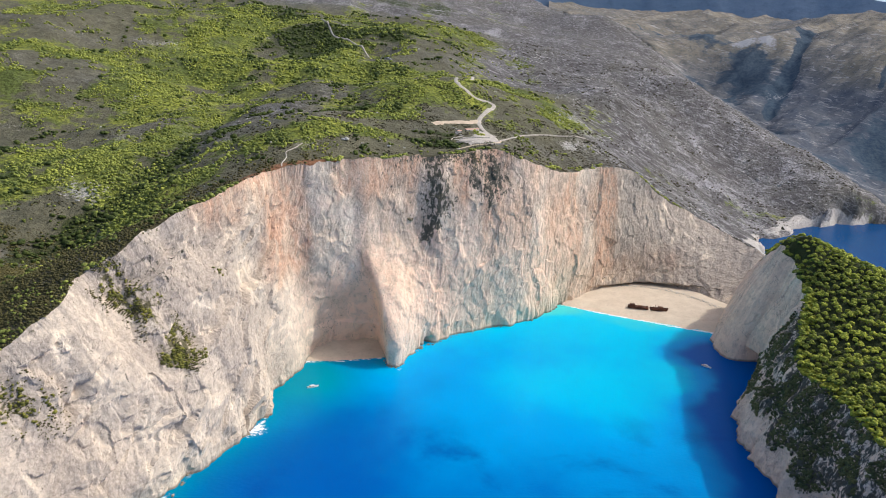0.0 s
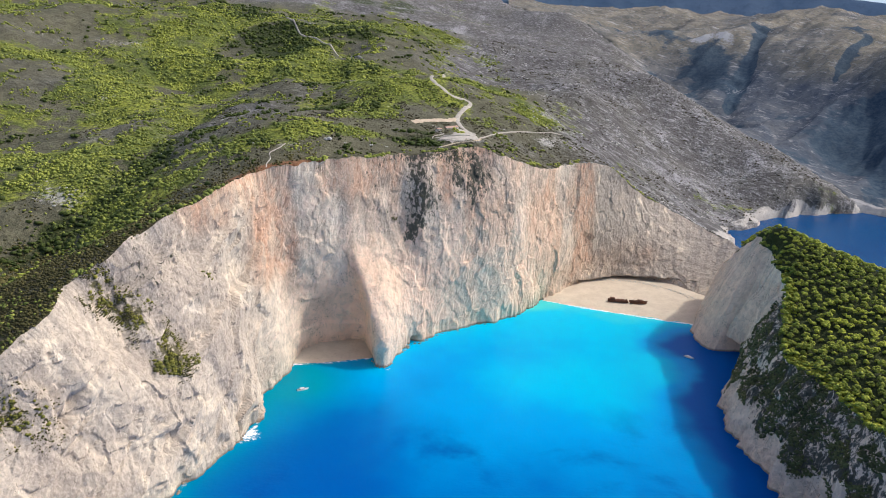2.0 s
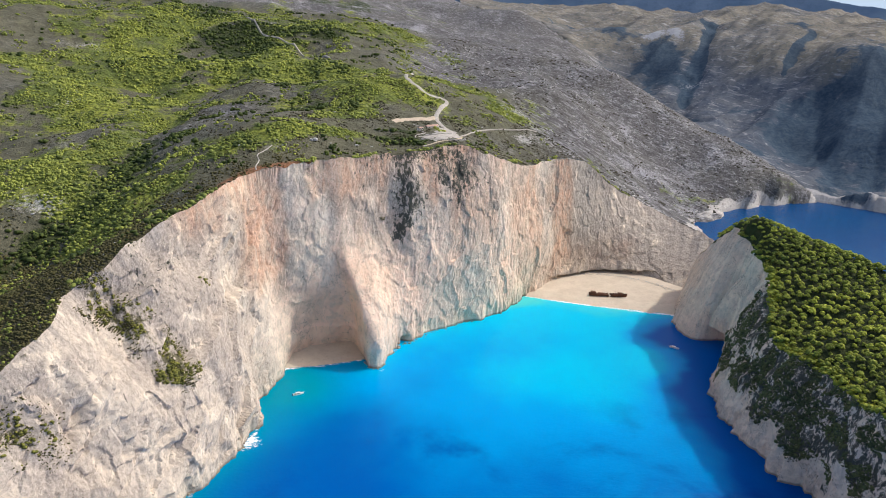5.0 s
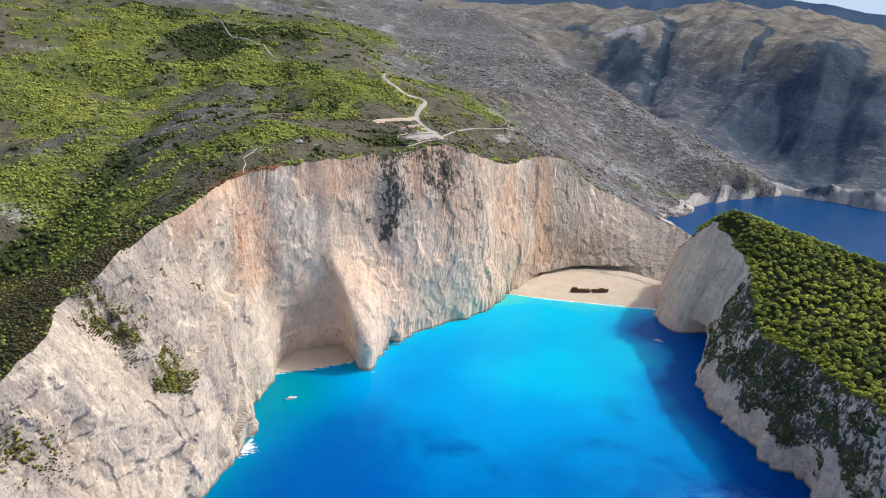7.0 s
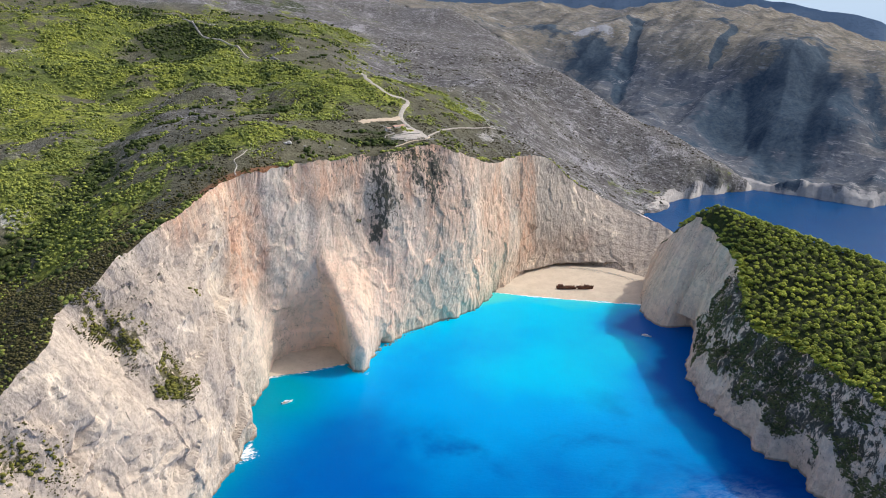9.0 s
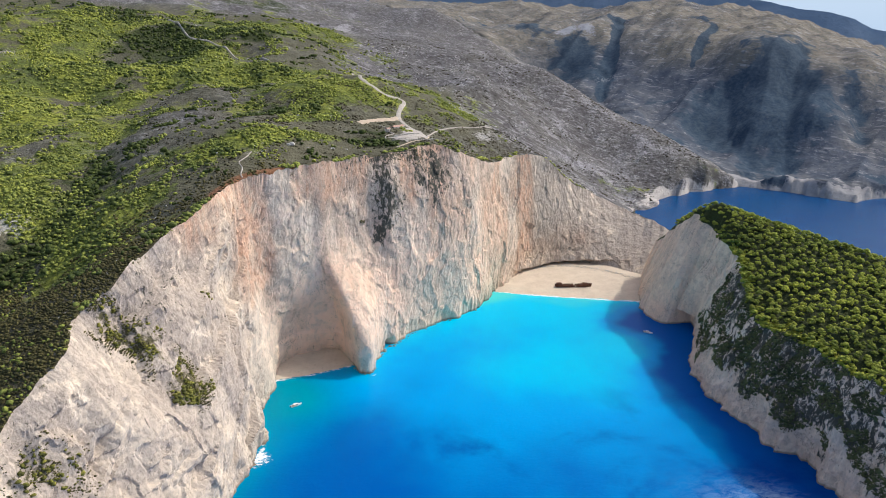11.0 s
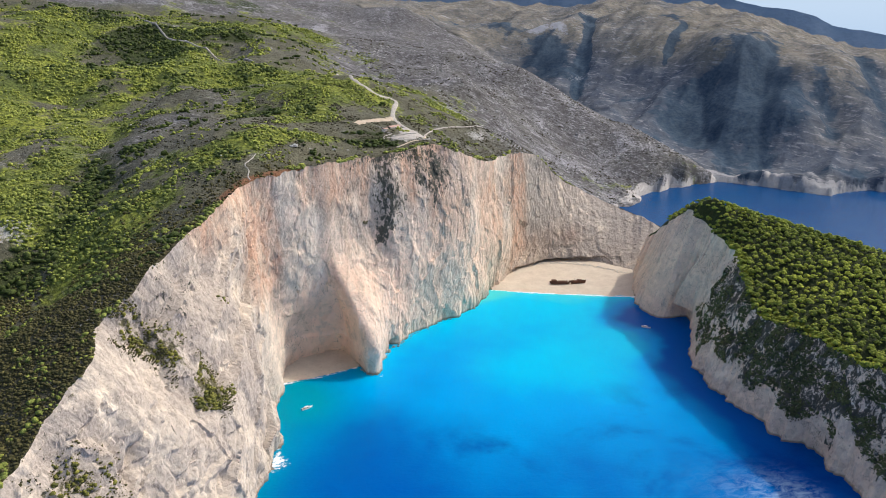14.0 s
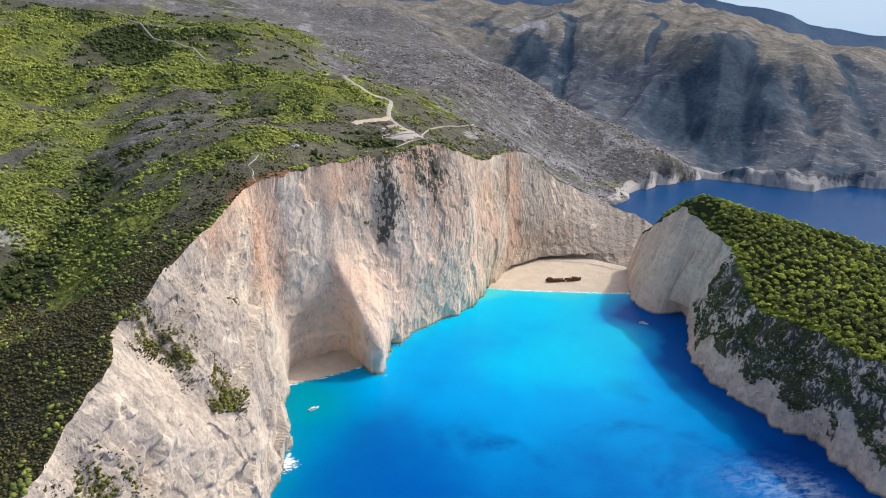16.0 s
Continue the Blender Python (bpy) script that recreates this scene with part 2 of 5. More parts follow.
def seawater():
    k = Mat("seawater", 0.16, 0.35)
    k.p.inputs["IOR"].default_value = 1.11
    d = k.attr("deep")
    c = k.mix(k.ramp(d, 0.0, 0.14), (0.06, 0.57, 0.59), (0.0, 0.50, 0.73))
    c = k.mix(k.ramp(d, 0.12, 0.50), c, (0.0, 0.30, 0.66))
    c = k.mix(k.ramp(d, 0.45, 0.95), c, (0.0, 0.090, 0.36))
    c = k.mix(k.attr("open"), c, k.mix(k.noise(0.008, 4), (0.002, 0.044, 0.165), (0.010, 0.075, 0.190)))
    c = k.mix(k.attr("teal"), c, (0.0, 0.25, 0.35))
    weed = k.ramp(k.noise(0.011, 5, 0.55, None, 0.4), 0.50, 0.72, 0, 0.8)
    c = k.mix(k.math("MULTIPLY", weed, k.attr("weed")), c, (0.0, 0.04, 0.23))
    foam = k.ramp(k.math("ADD", k.attr("foam"), k.math("MULTIPLY", k.math("SUBTRACT", k.noise(0.28, 5, 0.7), 0.5), 1.5)), 0.55, 0.85)
    # sun glitter painted as pale flecks in the water colour
    c = k.mix(k.math("MULTIPLY", k.attr("painted_sheen"), k.ramp(k.noise(1.0, 7, 0.72, k.mapped(0.09, 0.16, 0.1, 0.6), 0.6), 0.36, 0.68)), c, (0.40, 0.54, 0.68))
    c = k.mix(foam, c, (0.85, 0.88, 0.88))
    w1 = k.bump(k.noise(0.22, 4, 0.6, k.mapped(1, 1.5, 1, 0.6)), 0.55, 0.6)
    w2 = k.bump(k.noise(1.1, 3, 0.6), 0.12, 0.7, w1)
    return k.done(c, w2, k.ramp(foam, 0, 1, 0.12, 0.8))


def plain(name, a, b, scale=0.5, rough=0.8, spec=0.2, bump=0.1, metal=0.0):
    k = Mat(name, rough, spec)
    k.p.inputs["Metallic"].default_value = metal
    n = k.noise(scale, 5, 0.65)
    f = k.noise(scale * 6, 4, 0.6)
    c = k.mix(k.ramp(n, 0.3, 0.7), a, b)
    c = k.mix(k.ramp(f, 0.5, 0.75, 0, 0.35), c, tuple(v * 0.6 for v in a))
    return k.done(c, k.bump(f, bump))


ROCK = limestone("limestone")
SCRUB = scrubland("scrub", (0.132, 0.162, 0.042), (0.33, 0.355, 0.056))
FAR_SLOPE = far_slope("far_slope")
PINE = leaves("pine_leaves", (0.095, 0.130, 0.030), (0.52, 0.55, 0.075))
BUSH = leaves("bush_leaves", (0.140, 0.178, 0.050), (0.45, 0.480, 0.088))
SEA = seawater()
SAND = plain("sand", (0.56, 0.47, 0.36), (0.64, 0.55, 0.43), 0.06, 0.95, 0.1, 0.2)
RUST = plain("rusted_steel", (0.10, 0.05, 0.035), (0.20, 0.095, 0.06), 0.5, 0.85, 0.2, 0.1, 0.2)


# ---- numeric tools ----
def hash01(i, j, k):
    n = (i * 374761393 + j * 668265263 + k * 2147483647) & 0xFFFFFFFF
    n = ((n ^ (n >> 13)) * 1274126177) & 0xFFFFFFFF
    n = ((n ^ (n >> 16)) * 2246822519) & 0xFFFFFFFF
    return ((n ^ (n >> 15)) & 0xFFFFFF) / 0xFFFFFF


def value_noise(x, y, z):
    """Smooth noise from -1 to 1."""
    i, j, k = (np.floor(a).astype(np.int64) for a in (x, y, z))
    f, g, h = x - i, y - j, z - k
    f, g, h = (a * a * a * (a * (a * 6 - 15) + 10) for a in (f, g, h))
    r = 0
    for a, wa in ((0, 1 - f), (1, f)):
        for b, wb in ((0, 1 - g), (1, g)):
            for c, wc in ((0, 1 - h), (1, h)):
                r = r + hash01(i + a, j + b, k + c) * wa * wb * wc
    return 2 * r - 1


def fbm(x, y, z=0.0, octaves=5, gain=0.5, ridged=False):
    x, y = np.asarray(x, float), np.asarray(y, float)
    z = np.zeros_like(x) + z
    total, amp = 0, 1.0
    for o in range(octaves):
        n = value_noise(x + 17.3 * o, y - 9.1 * o, z + 5.7 * o)
        total = total + amp * ((1 - 2 * np.abs(n)) if ridged else n)
        x, y, z, amp = x * 2.03, y * 2.03, z * 2.03, amp * gain
    return total


def smooth(v, a, b):
    v = np.clip((v - a) / (b - a), 0, 1)
    return v * v * (3 - 2 * v)


def spline(points, n):
    """A Catmull-Rom curve through points, as n evenly keyed samples (even in arc length)."""
    p = np.array(points, float)
    p = np.vstack([2 * p[0] - p[1], p, 2 * p[-1] - p[-2]])
    out = []
    for i in range(1, len(p) - 2):
        t = np.linspace(0, 1, 40, endpoint=False)[:, None]
        a, b, c, d = p[i - 1], p[i], p[i + 1], p[i + 2]
        out.append(0.5 * (2 * b + (c - a) * t + (2 * a - 5 * b + 4 * c - d) * t ** 2 + (3 * b - a - 3 * c + d) * t ** 3))
    q = np.vstack(out + [p[-2:-1]])
    return q if n is None else q[np.linspace(0, len(q) - 1, n).round().astype(int)]


def resample(keys, q, n):
    """Samples of the curve q spaced evenly along keys (cumulative length)."""
    t = np.linspace(0, keys[-1], n)
    return np.stack([np.interp(t, keys, q[:, i]) for i in range(q.shape[1])], 1)


def inside(poly, x, y):
    r = np.zeros(np.shape(x), bool)
    for (x0, y0), (x1, y1) in zip(poly, poly[1:] + poly[:1]):
        if y0 != y1:
            r ^= ((y0 > y) != (y1 > y)) & (x < (x1 - x0) * (y - y0) / (y1 - y0) + x0)
    return r


def distance(line, x, y):
    best = np.full(np.shape(x), 1e9)
    for (x0, y0), (x1, y1) in zip(line, line[1:]):
        dx, dy = x1 - x0, y1 - y0
        t = np.clip(((x - x0) * dx + (y - y0) * dy) / max(dx * dx + dy * dy, 1e-9), 0, 1)
        best = np.minimum(best, np.hypot(x - x0 - t * dx, y - y0 - t * dy))
    return best


def mesh_grid(name, xyz, material, attrs=None, shade=True, parent=None):
    """A mesh object from an array of rows x columns x 3."""
    r, c = xyz.shape[:2]
    idx = np.arange(r * c).reshape(r, c)
    quads = np.stack([idx[:-1, :-1], idx[:-1, 1:], idx[1:, 1:], idx[1:, :-1]], -1).reshape(-1, 4)
    me = bpy.data.meshes.new(name)
    me.vertices.add(r * c)
    me.vertices.foreach_set("co", xyz.astype(np.float32).ravel())
    me.loops.add(quads.size)
    me.loops.foreach_set("vertex_index", quads.astype(np.int32).ravel())
    me.polygons.add(len(quads))
    me.polygons.foreach_set("loop_start", np.arange(0, quads.size, 4, dtype=np.int32))
    me.polygons.foreach_set("use_smooth", np.full(len(quads), shade))
    me.update(calc_edges=True)
    for key, v in (attrs or {}).items():
        me.attributes.new(key, "FLOAT", "POINT").data.foreach_set("value", np.asarray(v, np.float32).ravel())
    me.materials.append(material)
    ob = new(name, me)
    ob.parent = parent
    return ob


# ---- plan of the coast ----
# foot of the cliff round the bay, from the open sea past the cove, the spur and the beach
FOOT = [(-330, 150), (-215, 330), (-165, 400), (-128, 447), (-117, 478), (-99, 509), (-85, 537), (-77, 562), (-80, 596), (-69, 626),
        (-63, 653), (-56, 682), (-38, 705), (-10, 715), (10, 711), (14, 690), (20, 662), (33, 661), (48, 695), (64, 716),
        (88, 736), (121, 758), (169, 784), (200, 815), (237, 852), (304, 906), (352, 914), (399, 886), (420, 853), (431, 824), (451, 782)]
# brink of the cliff over each point of the foot
BRINK = [(-420, 190), (-262, 365), (-225, 412), (-196, 453), (-190, 483), (-171, 505), (-150, 535), (-130, 568), (-109, 603), (-97, 630),
         (-83, 652), (-67, 666), (-50, 676), (-34, 688), (-20, 696), (-10, 701), (0, 709), (20, 726), (44, 746), (68, 757),
         (94, 776), (120, 785), (160, 795), (205, 838), (250, 888), (307, 919), (369, 954), (420, 973), (465, 965), (500, 930), (530, 880)]
BRINK_Z = [60, 92, 108, 134, 146, 158, 173, 181, 189, 191, 193, 195, 196, 197, 197, 197, 196, 195, 194, 194, 196, 198, 186, 169, 160, 160, 121, 93, 72, 58, 40]
# heights of the land behind: plateau, green hills, stony ridge, far side
PLATEAU = [(-31, 742, 207), (135, 967, 220), (119, 1175, 234), (-9, 1377, 248), (264, 982, 187), (-268, 827, 165), (-248, 1036, 188),
           (-129, 907, 206), (-169, 694, 177), (-81, 943, 208), (32, 973, 228), (-350, 1072, 195), (-214, 526, 148), (-251, 571, 116), (-255, 673, 146), (-354, 1246, 206), (-52, 970, 206), (28, 1003, 236)]
HILLS = [(-231, 1511, 237), (-370, 1546, 270), (-264, 1624, 281), (48, 1692, 291), (131, 1578, 259), (410, 2212, 277), (-620, 1350, 255),
         (-640, 950, 190), (-480, 640, 120), (-460, 380, 80), (-900, 1700, 300), (-474, 2250, 335), (-16, 2550, 362), (-1600, 2600, 380), (-1500, 800, 200), (-305, 560, 128), (-300, 470, 100)]
RIDGE = [(324, 1423, 200), (388, 1394, 210), (576, 1572, 172), (641, 1438, 97), (797, 1438, 84), (875, 1352, 60), (965, 1372, 28), (880, 1490, 86), (790, 1610, 136),
         (720, 1740, 186), (735, 2000, 220), (755, 2400, 262), (730, 2900, 335), (960, 1780, 70), (1060, 1560, 22), (930, 2100, 120), (1000, 2400, 150),
         (330, 1065, 150), (400, 1080, 108), (300, 1190, 178), (480, 1250, 92), (560, 1080, 28), (640, 1170, -4), (620, 1000, -12), (660, 880, -30), (400, 1160, 118), (682, 1690, 205), (525, 2653, 268), (287, 2385, 300), (173, 1646, 252), (712, 1348, 34), (1163, 3292, 262)]
FAR = [(1102, 2179, 116), (1162, 2622, 303), (1421, 2173, 279), (1268, 1992, 139), (1678, 2283, 335), (1214, 1471, 32), (1787, 2400, 362), (1660, 2126, 301), (2105, 2280, 292), (2300, 2150, 258),
       (1412, 1933, 270), (1437, 1729, 189), (1560, 1660, 205), (1325, 1535, 120), (1507, 1527, 117), (1279, 1764, 140), (1249, 1367, 38), (1320, 1275, 50), (1720, 1640, 190), (1583, 3000, 340), (1864, 3100, 405), (1280, 3375, 300), (1050, 2900, 255), (2900, 1800, 120), (345, 3300, 385), (500, 4200, 430), (2260, 2642, 322), (2343, 2608, 280), (2908, 3005, 235), (2887, 2821, 212), (2877, 2616, 185), (2264, 2858, 358)]
BACK_BAY = [(470, 700), (545, 880), (585, 1040), (632, 1190), (652, 1193), (679, 1176), (692, 1205), (730, 1253), (832, 1307), (977, 1340), (1001, 1322),
            (1061, 1277), (1092, 1212), (1131, 1174), (1190, 1195), (1255, 1198), (1314, 1154), (1500, 1120), (1800, 1000), (2400, 900), (4800, 600), (4800, -2000), (470, -2000)]
# dry gullies of the green hills and of the far side: line, depth, width
GULLY = [(-290, 600), (-235, 690), (-205, 760), (-215, 900), (-190, 1100), (-110, 1300), (-20, 1480)]
RAVINES = [([(1000, 1900), (1023, 2050), (1210, 2347), (1373, 2582), (1450, 2720)], 34, 34), ([(1389, 2114), (1480, 2200), (1576, 2283)], 12, 22),
           ([(1620, 1766), (1504, 1589), (1315, 1322)], 30, 40), ([(1583, 1885), (1372, 1677), (1150, 1400)], 32, 42), ([(1312, 1836), (1198, 1674), (1090, 1420)], 22, 34),
           ([(1885, 1866), (1670, 1564), (1420, 1237)], 30, 42), ([(2150, 1900), (1900, 1560), (1640, 1200)], 30, 50), ([(930, 2580), (990, 2350), (1010, 2050)], 26, 50)]

_ctrl = np.array([(x, y, z) for (x, y), z in zip(BRINK, BRINK_Z)] + PLATEAU + HILLS + RIDGE + FAR, float)


def _kernel(d):
    return np.sqrt(d * d + 60.0 ** 2)


_n = len(_ctrl)
_a = np.zeros((_n + 3, _n + 3))
_a[:_n, :_n] = _kernel(np.hypot(_ctrl[:, None, 0] - _ctrl[None, :, 0], _ctrl[:, None, 1] - _ctrl[None, :, 1]))
_a[:_n, _n:], _a[_n:, :_n] = np.c_[np.ones(_n), _ctrl[:, :2]], np.c_[np.ones(_n), _ctrl[:, :2]].T
_w = np.linalg.solve(_a, np.r_[_ctrl[:, 2], 0, 0, 0])


def base_height(x, y):
    z = _w[_n] + _w[_n + 1] * x + _w[_n + 2] * y
    for (cx, cy, _), w in zip(_ctrl, _w[:_n]):
        z = z + w * _kernel(np.hypot(x - cx, y - cy))
    return z


_foot, _brink = spline(FOOT, None), spline(np.c_[np.array(BRINK), BRINK_Z], None)
_foot_line, _brink_line = [tuple(p) for p in _foot[::8]], [tuple(p[:2]) for p in _brink[::8]]


def height(x, y):
    """The land's height at (x, y), behind the brink."""
    x, y = np.asarray(x, float), np.asarray(y, float)
    z = base_height(x, y)
    away = smooth(distance(_brink_line, x, y), 0, 160)
    far = smooth(np.hypot(x - 300, y - 800), 500, 2200)
    z = z + away * (fbm(x / 130, y / 130, 0, 5) * 7 + fbm(x / 38, y / 38, 3, 3) * 1.6)
    z = z + smooth(distance(_brink_line, x, y), 120, 420) * (1 - smooth(x, 100, 300)) * fbm(x / 230 + 2, y / 300, 5, 3, 0.5, True) * 9
    z = z + far * fbm(x / 420 + 3, y / 420, 0, 5, 0.45, True) * 11
    z = z - 11 * np.exp(-(distance(GULLY, x, y) / 30) ** 2)
    beyond = smooth(x + 0.1 * y, 1060, 1300)
    z = z + beyond * (fbm((0.62 * x - 0.78 * y) / 150, (0.78 * x + 0.62 * y) / 600, 2, 3, 0.5, True) * 17 + fbm(x / 60, y / 60, 8, 3) * 2)
    for line, depth, width in RAVINES:
        d = distance(line, x, y) + 9 * fbm(x / 70, y / 70, 3, 3)
        z = z - 0.7 * depth * np.exp(-np.abs(d / width) ** 1.3)
    sea = inside(BACK_BAY, x, y)
    d = distance(BACK_BAY[:19], x, y) + fbm(x / 34, y / 34, 1, 5, 0.6) * 12
    shelf = smooth(x, 900, 1040) * (1 - smooth(d, 60, 150)) * (19 + 12 * fbm(x / 50, y / 50, 2, 4))
    z = np.where(sea, -6 - 0.1 * d, np.minimum(np.maximum(z, shelf), 2.4 * d - 2))
    return z


def voronoi(x, y, z):
    """Distance to the nearest cell point, to the second, and the nearest cell's own number."""
    i, j, k = (np.floor(a).astype(np.int64) for a in (x, y, z))
    f1, f2, own = np.full(x.shape, 9.0), np.full(x.shape, 9.0), np.zeros(x.shape)
    for a in (-1, 0, 1):
        for b in (-1, 0, 1):
            for c in (-1, 0, 1):
                ci, cj, ck = i + a, j + b, k + c
                d = np.sqrt((ci + hash01(ci, cj, ck) - x) ** 2 + (cj + hash01(cj, ck, ci + 7) - y) ** 2 + (ck + hash01(ck, ci, cj + 3) - z) ** 2)
                near = d < f1
                f2 = np.where(near, f1, np.minimum(f2, d))
                own = np.where(near, hash01(ci + 11, cj, ck), own)
                f1 = np.where(near, d, f1)
    return f1, f2, own


def facets(x, y, z, blend=0.14, warp=0.16):
    """Rock broken into tilted flat faces, about -1 to 1."""
    x, y, z = (a + warp * fbm(x * 1.7 + 3 * n, y * 1.7, z * 1.7, 3) for n, a in enumerate((x, y, z)))
    i, j, k = (np.floor(a).astype(np.int64) for a in (x, y, z))
    d1, d2, v1, v2 = np.full(x.shape, 9.0), np.full(x.shape, 9.0), np.zeros(x.shape), np.zeros(x.shape)
    for a in (-1, 0, 1):
        for b in (-1, 0, 1):
            for c in (-1, 0, 1):
                ci, cj, ck = i + a, j + b, k + c
                dx, dy, dz = ci + hash01(ci, cj, ck) - x, cj + hash01(cj, ck, ci + 7) - y, ck + hash01(ck, ci, cj + 3) - z
                d = np.sqrt(dx * dx + dy * dy + dz * dz)
                plane = (hash01(ci + 11, cj, ck) - 0.5) * 0.6 + (hash01(ci, cj + 5, ck) * 2 - 1) * dx + (hash01(ci, cj, ck + 9) * 2 - 1) * dy + (hash01(ci + 3, cj + 8, ck) * 2 - 1) * dz
                first, second = d < d1, (d >= d1) & (d < d2)
                v2, d2 = np.where(first, v1, np.where(second, plane, v2)), np.where(first, d1, np.where(second, d, d2))
                v1, d1 = np.where(first, plane, v1), np.where(first, d, d1)
    w = 0.5 + 0.5 * smooth(d2 - d1, 0, blend)
    return v1 * w + v2 * (1 - w)


# ---- cliff round the bay ----
COLS, ROWS = 1200, 140
LEAN = [1.6, 1.6, 1.6, 1.7, 1.9, 1.8, 1.7, 1.7, 1.7, 1.6, 1.3, 1.1, 1.0, 1.0, 0.9, 0.8, 0.6, 0.7, 1.1, 1.9, 3.2, 4.0, 4.0, 3.0, 2.2, 1.6, 1.0, 0.8, 0.75, 0.8, 0.8]
_keys = np.r_[0, np.cumsum(np.hypot(*np.diff(0.5 * (_foot + _brink[:, :2]), axis=0).T))]
foot = resample(_keys, _foot, COLS)
brink = resample(_keys, _brink, COLS)
lean = resample(_keys, np.interp(np.linspace(0, len(LEAN) - 1, len(_foot)), range(len(LEAN)), LEAN)[:, None], COLS)[:, 0]
along = np.linspace(0, _keys[-1], COLS)
tang = np.gradient(0.5 * (foot + brink[:, :2]), axis=0)
for _ in range(40):
    tang[1:-1] = (tang[:-2] + tang[1:-1] + tang[2:]) / 3
tang /= np.linalg.norm(tang, axis=1)[:, None]
out = np.c_[tang[:, 1], -tang[:, 0]]  # towards the bay
ragged = fbm(along / 26, along * 0, 0, 5, 0.6) * 2.2
toe = (fbm(along / 18, along * 0, 5, 5, 0.55) * 2.6)[None]
plain_brink = brink.copy()
brink[:, :2] += out * ragged[:, None]
brink[:, 2] = height(brink[:, 0], brink[:, 1]) + fbm(along / 14, along * 0, 9, 4) * 1.6

v = np.linspace(0, 1, ROWS)[:, None]
# the cove is hollowed out below and the spur stands free only in its lower half
COVE = [0, 0, 0, 0, 0, 0, 0, 0, 0, 0, 0.3, 0.8, 1, 1, 1, 1, 1, 1, 0.7, 0.2, 0, 0, 0, 0, 0, 0, 0, 0, 0, 0, 0]
cave = resample(_keys, np.interp(np.linspace(0, len(COVE) - 1, len(_foot)), range(len(COVE)), COVE)[:, None], COLS)[:, 0][None]
set_back = (1 - cave) * (0.12 * v + 0.88 * v ** lean[None]) + cave * (0.06 * v + 0.94 * smooth(v, 0.13, 0.64))
cx = foot[None, :, 0] * (1 - set_back) + plain_brink[None, :, 0] * set_back
cy = foot[None, :, 1] * (1 - set_back) + plain_brink[None, :, 1] * set_back
cz = -6 + v * (brink[None, :, 2] + 6)
ss = along[None] + 0 * cz
fade = np.clip((1 - v) / 0.10, 0, 1) ** 0.7
west = 1 - smooth(cx + 0 * cz, -95, -55) * smooth(cy, 560, 640)
cove = np.exp(-((cx + 22) / 40) ** 4) * smooth(cy, 660, 684)
face = (1 - west) * (1 - cove)
px3, py3, pz3 = cx / 1.0, cy / 1.0, cz + 0.35 * ss
big = fbm(px3 / 48, py3 / 48, pz3 / 95, 5, 0.5, True)
across, down = 0.52 * ss - 0.85 * cz, 0.85 * ss + 0.52 * cz
slabs = facets(across / 24, down / 64, 0 * cz + 2.3, 0.06, 0.2) * 5.2 + facets(across / 9 + 5, down / 22, 0 * cz + 7.7, 0.08, 0.25) * 1.7
rough = west * (big * 1.3 - 0.5 + slabs + facets(px3 / 40, py3 / 40, pz3 / 60, 0.1) * 2.6 + facets(px3 / 12 + 4, py3 / 12, cz / 14, 0.1) * 0.75 + facets(px3 / 5, py3 / 5, cz / 5) * 0.16)
rough += face * (fbm(ss / 60, cz / 90, 2, 3, 0.45) * 2.2 + facets(cx / 40, cy / 40, cz / 55, 0.1) * 2.6 + facets(cx / 14, cy / 14, cz / 17, 0.1) * 1.0 + facets(cx / 5, cy / 5, cz / 8) * 0.45)
rough += cove * (fbm(ss / 50, cz / 45, 4, 4) * 2.2 + facets(cx / 30, cy / 30, cz / 34, 0.1) * 1.8 + facets(cx / 12, cy / 12, cz / 16, 0.1) * 0.8)
rough += fbm(cx / 8, cy / 8, cz / 9, 3, 0.5) * (0.14 + 0.04 * west)
for p, q, deep_by, wide in (((-166, 462, 100), (-176, 424, 76), 7.0, 3.2), ((-176, 424, 76), (-172, 402, 40), 4.0, 4.0), ((-150, 470, 92), (-128, 478, 52), -4.0, 9.0), ((-150, 520, 140), (-120, 540, 90), -3.5, 10.0), ((-120, 520, 84), (-100, 530, 40), 3.0, 6.0), ((-140, 556, 150), (-112, 575, 110), 2.5, 5.0)):
    p, q = np.array(p, float), np.array(q, float)
    u = np.clip(((cx - p[0]) * (q - p)[0] + (cy - p[1]) * (q - p)[1] + (cz - p[2]) * (q - p)[2]) / ((q - p) @ (q - p)), 0, 1)
    off = np.sqrt((cx - p[0] - u * (q - p)[0]) ** 2 + (cy - p[1] - u * (q - p)[1]) ** 2 + (cz - p[2] - u * (q - p)[2]) ** 2) + 1.5 * fbm(cx / 8, cy / 8, cz / 8, 3)
    rough -= deep_by * np.exp(-np.abs(off / wide) ** 1.5)
for bx, by, bz, swell, wide in ((-119, 474, 70, 10, 26), (-108, 492, 26, 4, 22), (-145, 451, 82, 4, 20), (-165, 453, 106, 5, 18), (-170, 440, 70, -6, 18), (-154, 446, 42, -6, 22),
                                (-162, 504, 135, -5, 18), (-130, 560, 146, -7, 24), (-112, 525, 70, 3, 26), (-88, 541, 12, -4, 18), (-104, 602, 128, -5, 26), (121, 757, 100, 3, 34), (232, 848, 60, 4, 26)):
    rough += swell * np.exp(-((cx - bx) ** 2 + (cy - by) ** 2 + (cz - bz) ** 2) / wide ** 2)
hang = np.exp(-((cx - 352) / 62) ** 4) * smooth(cy, 815, 850)
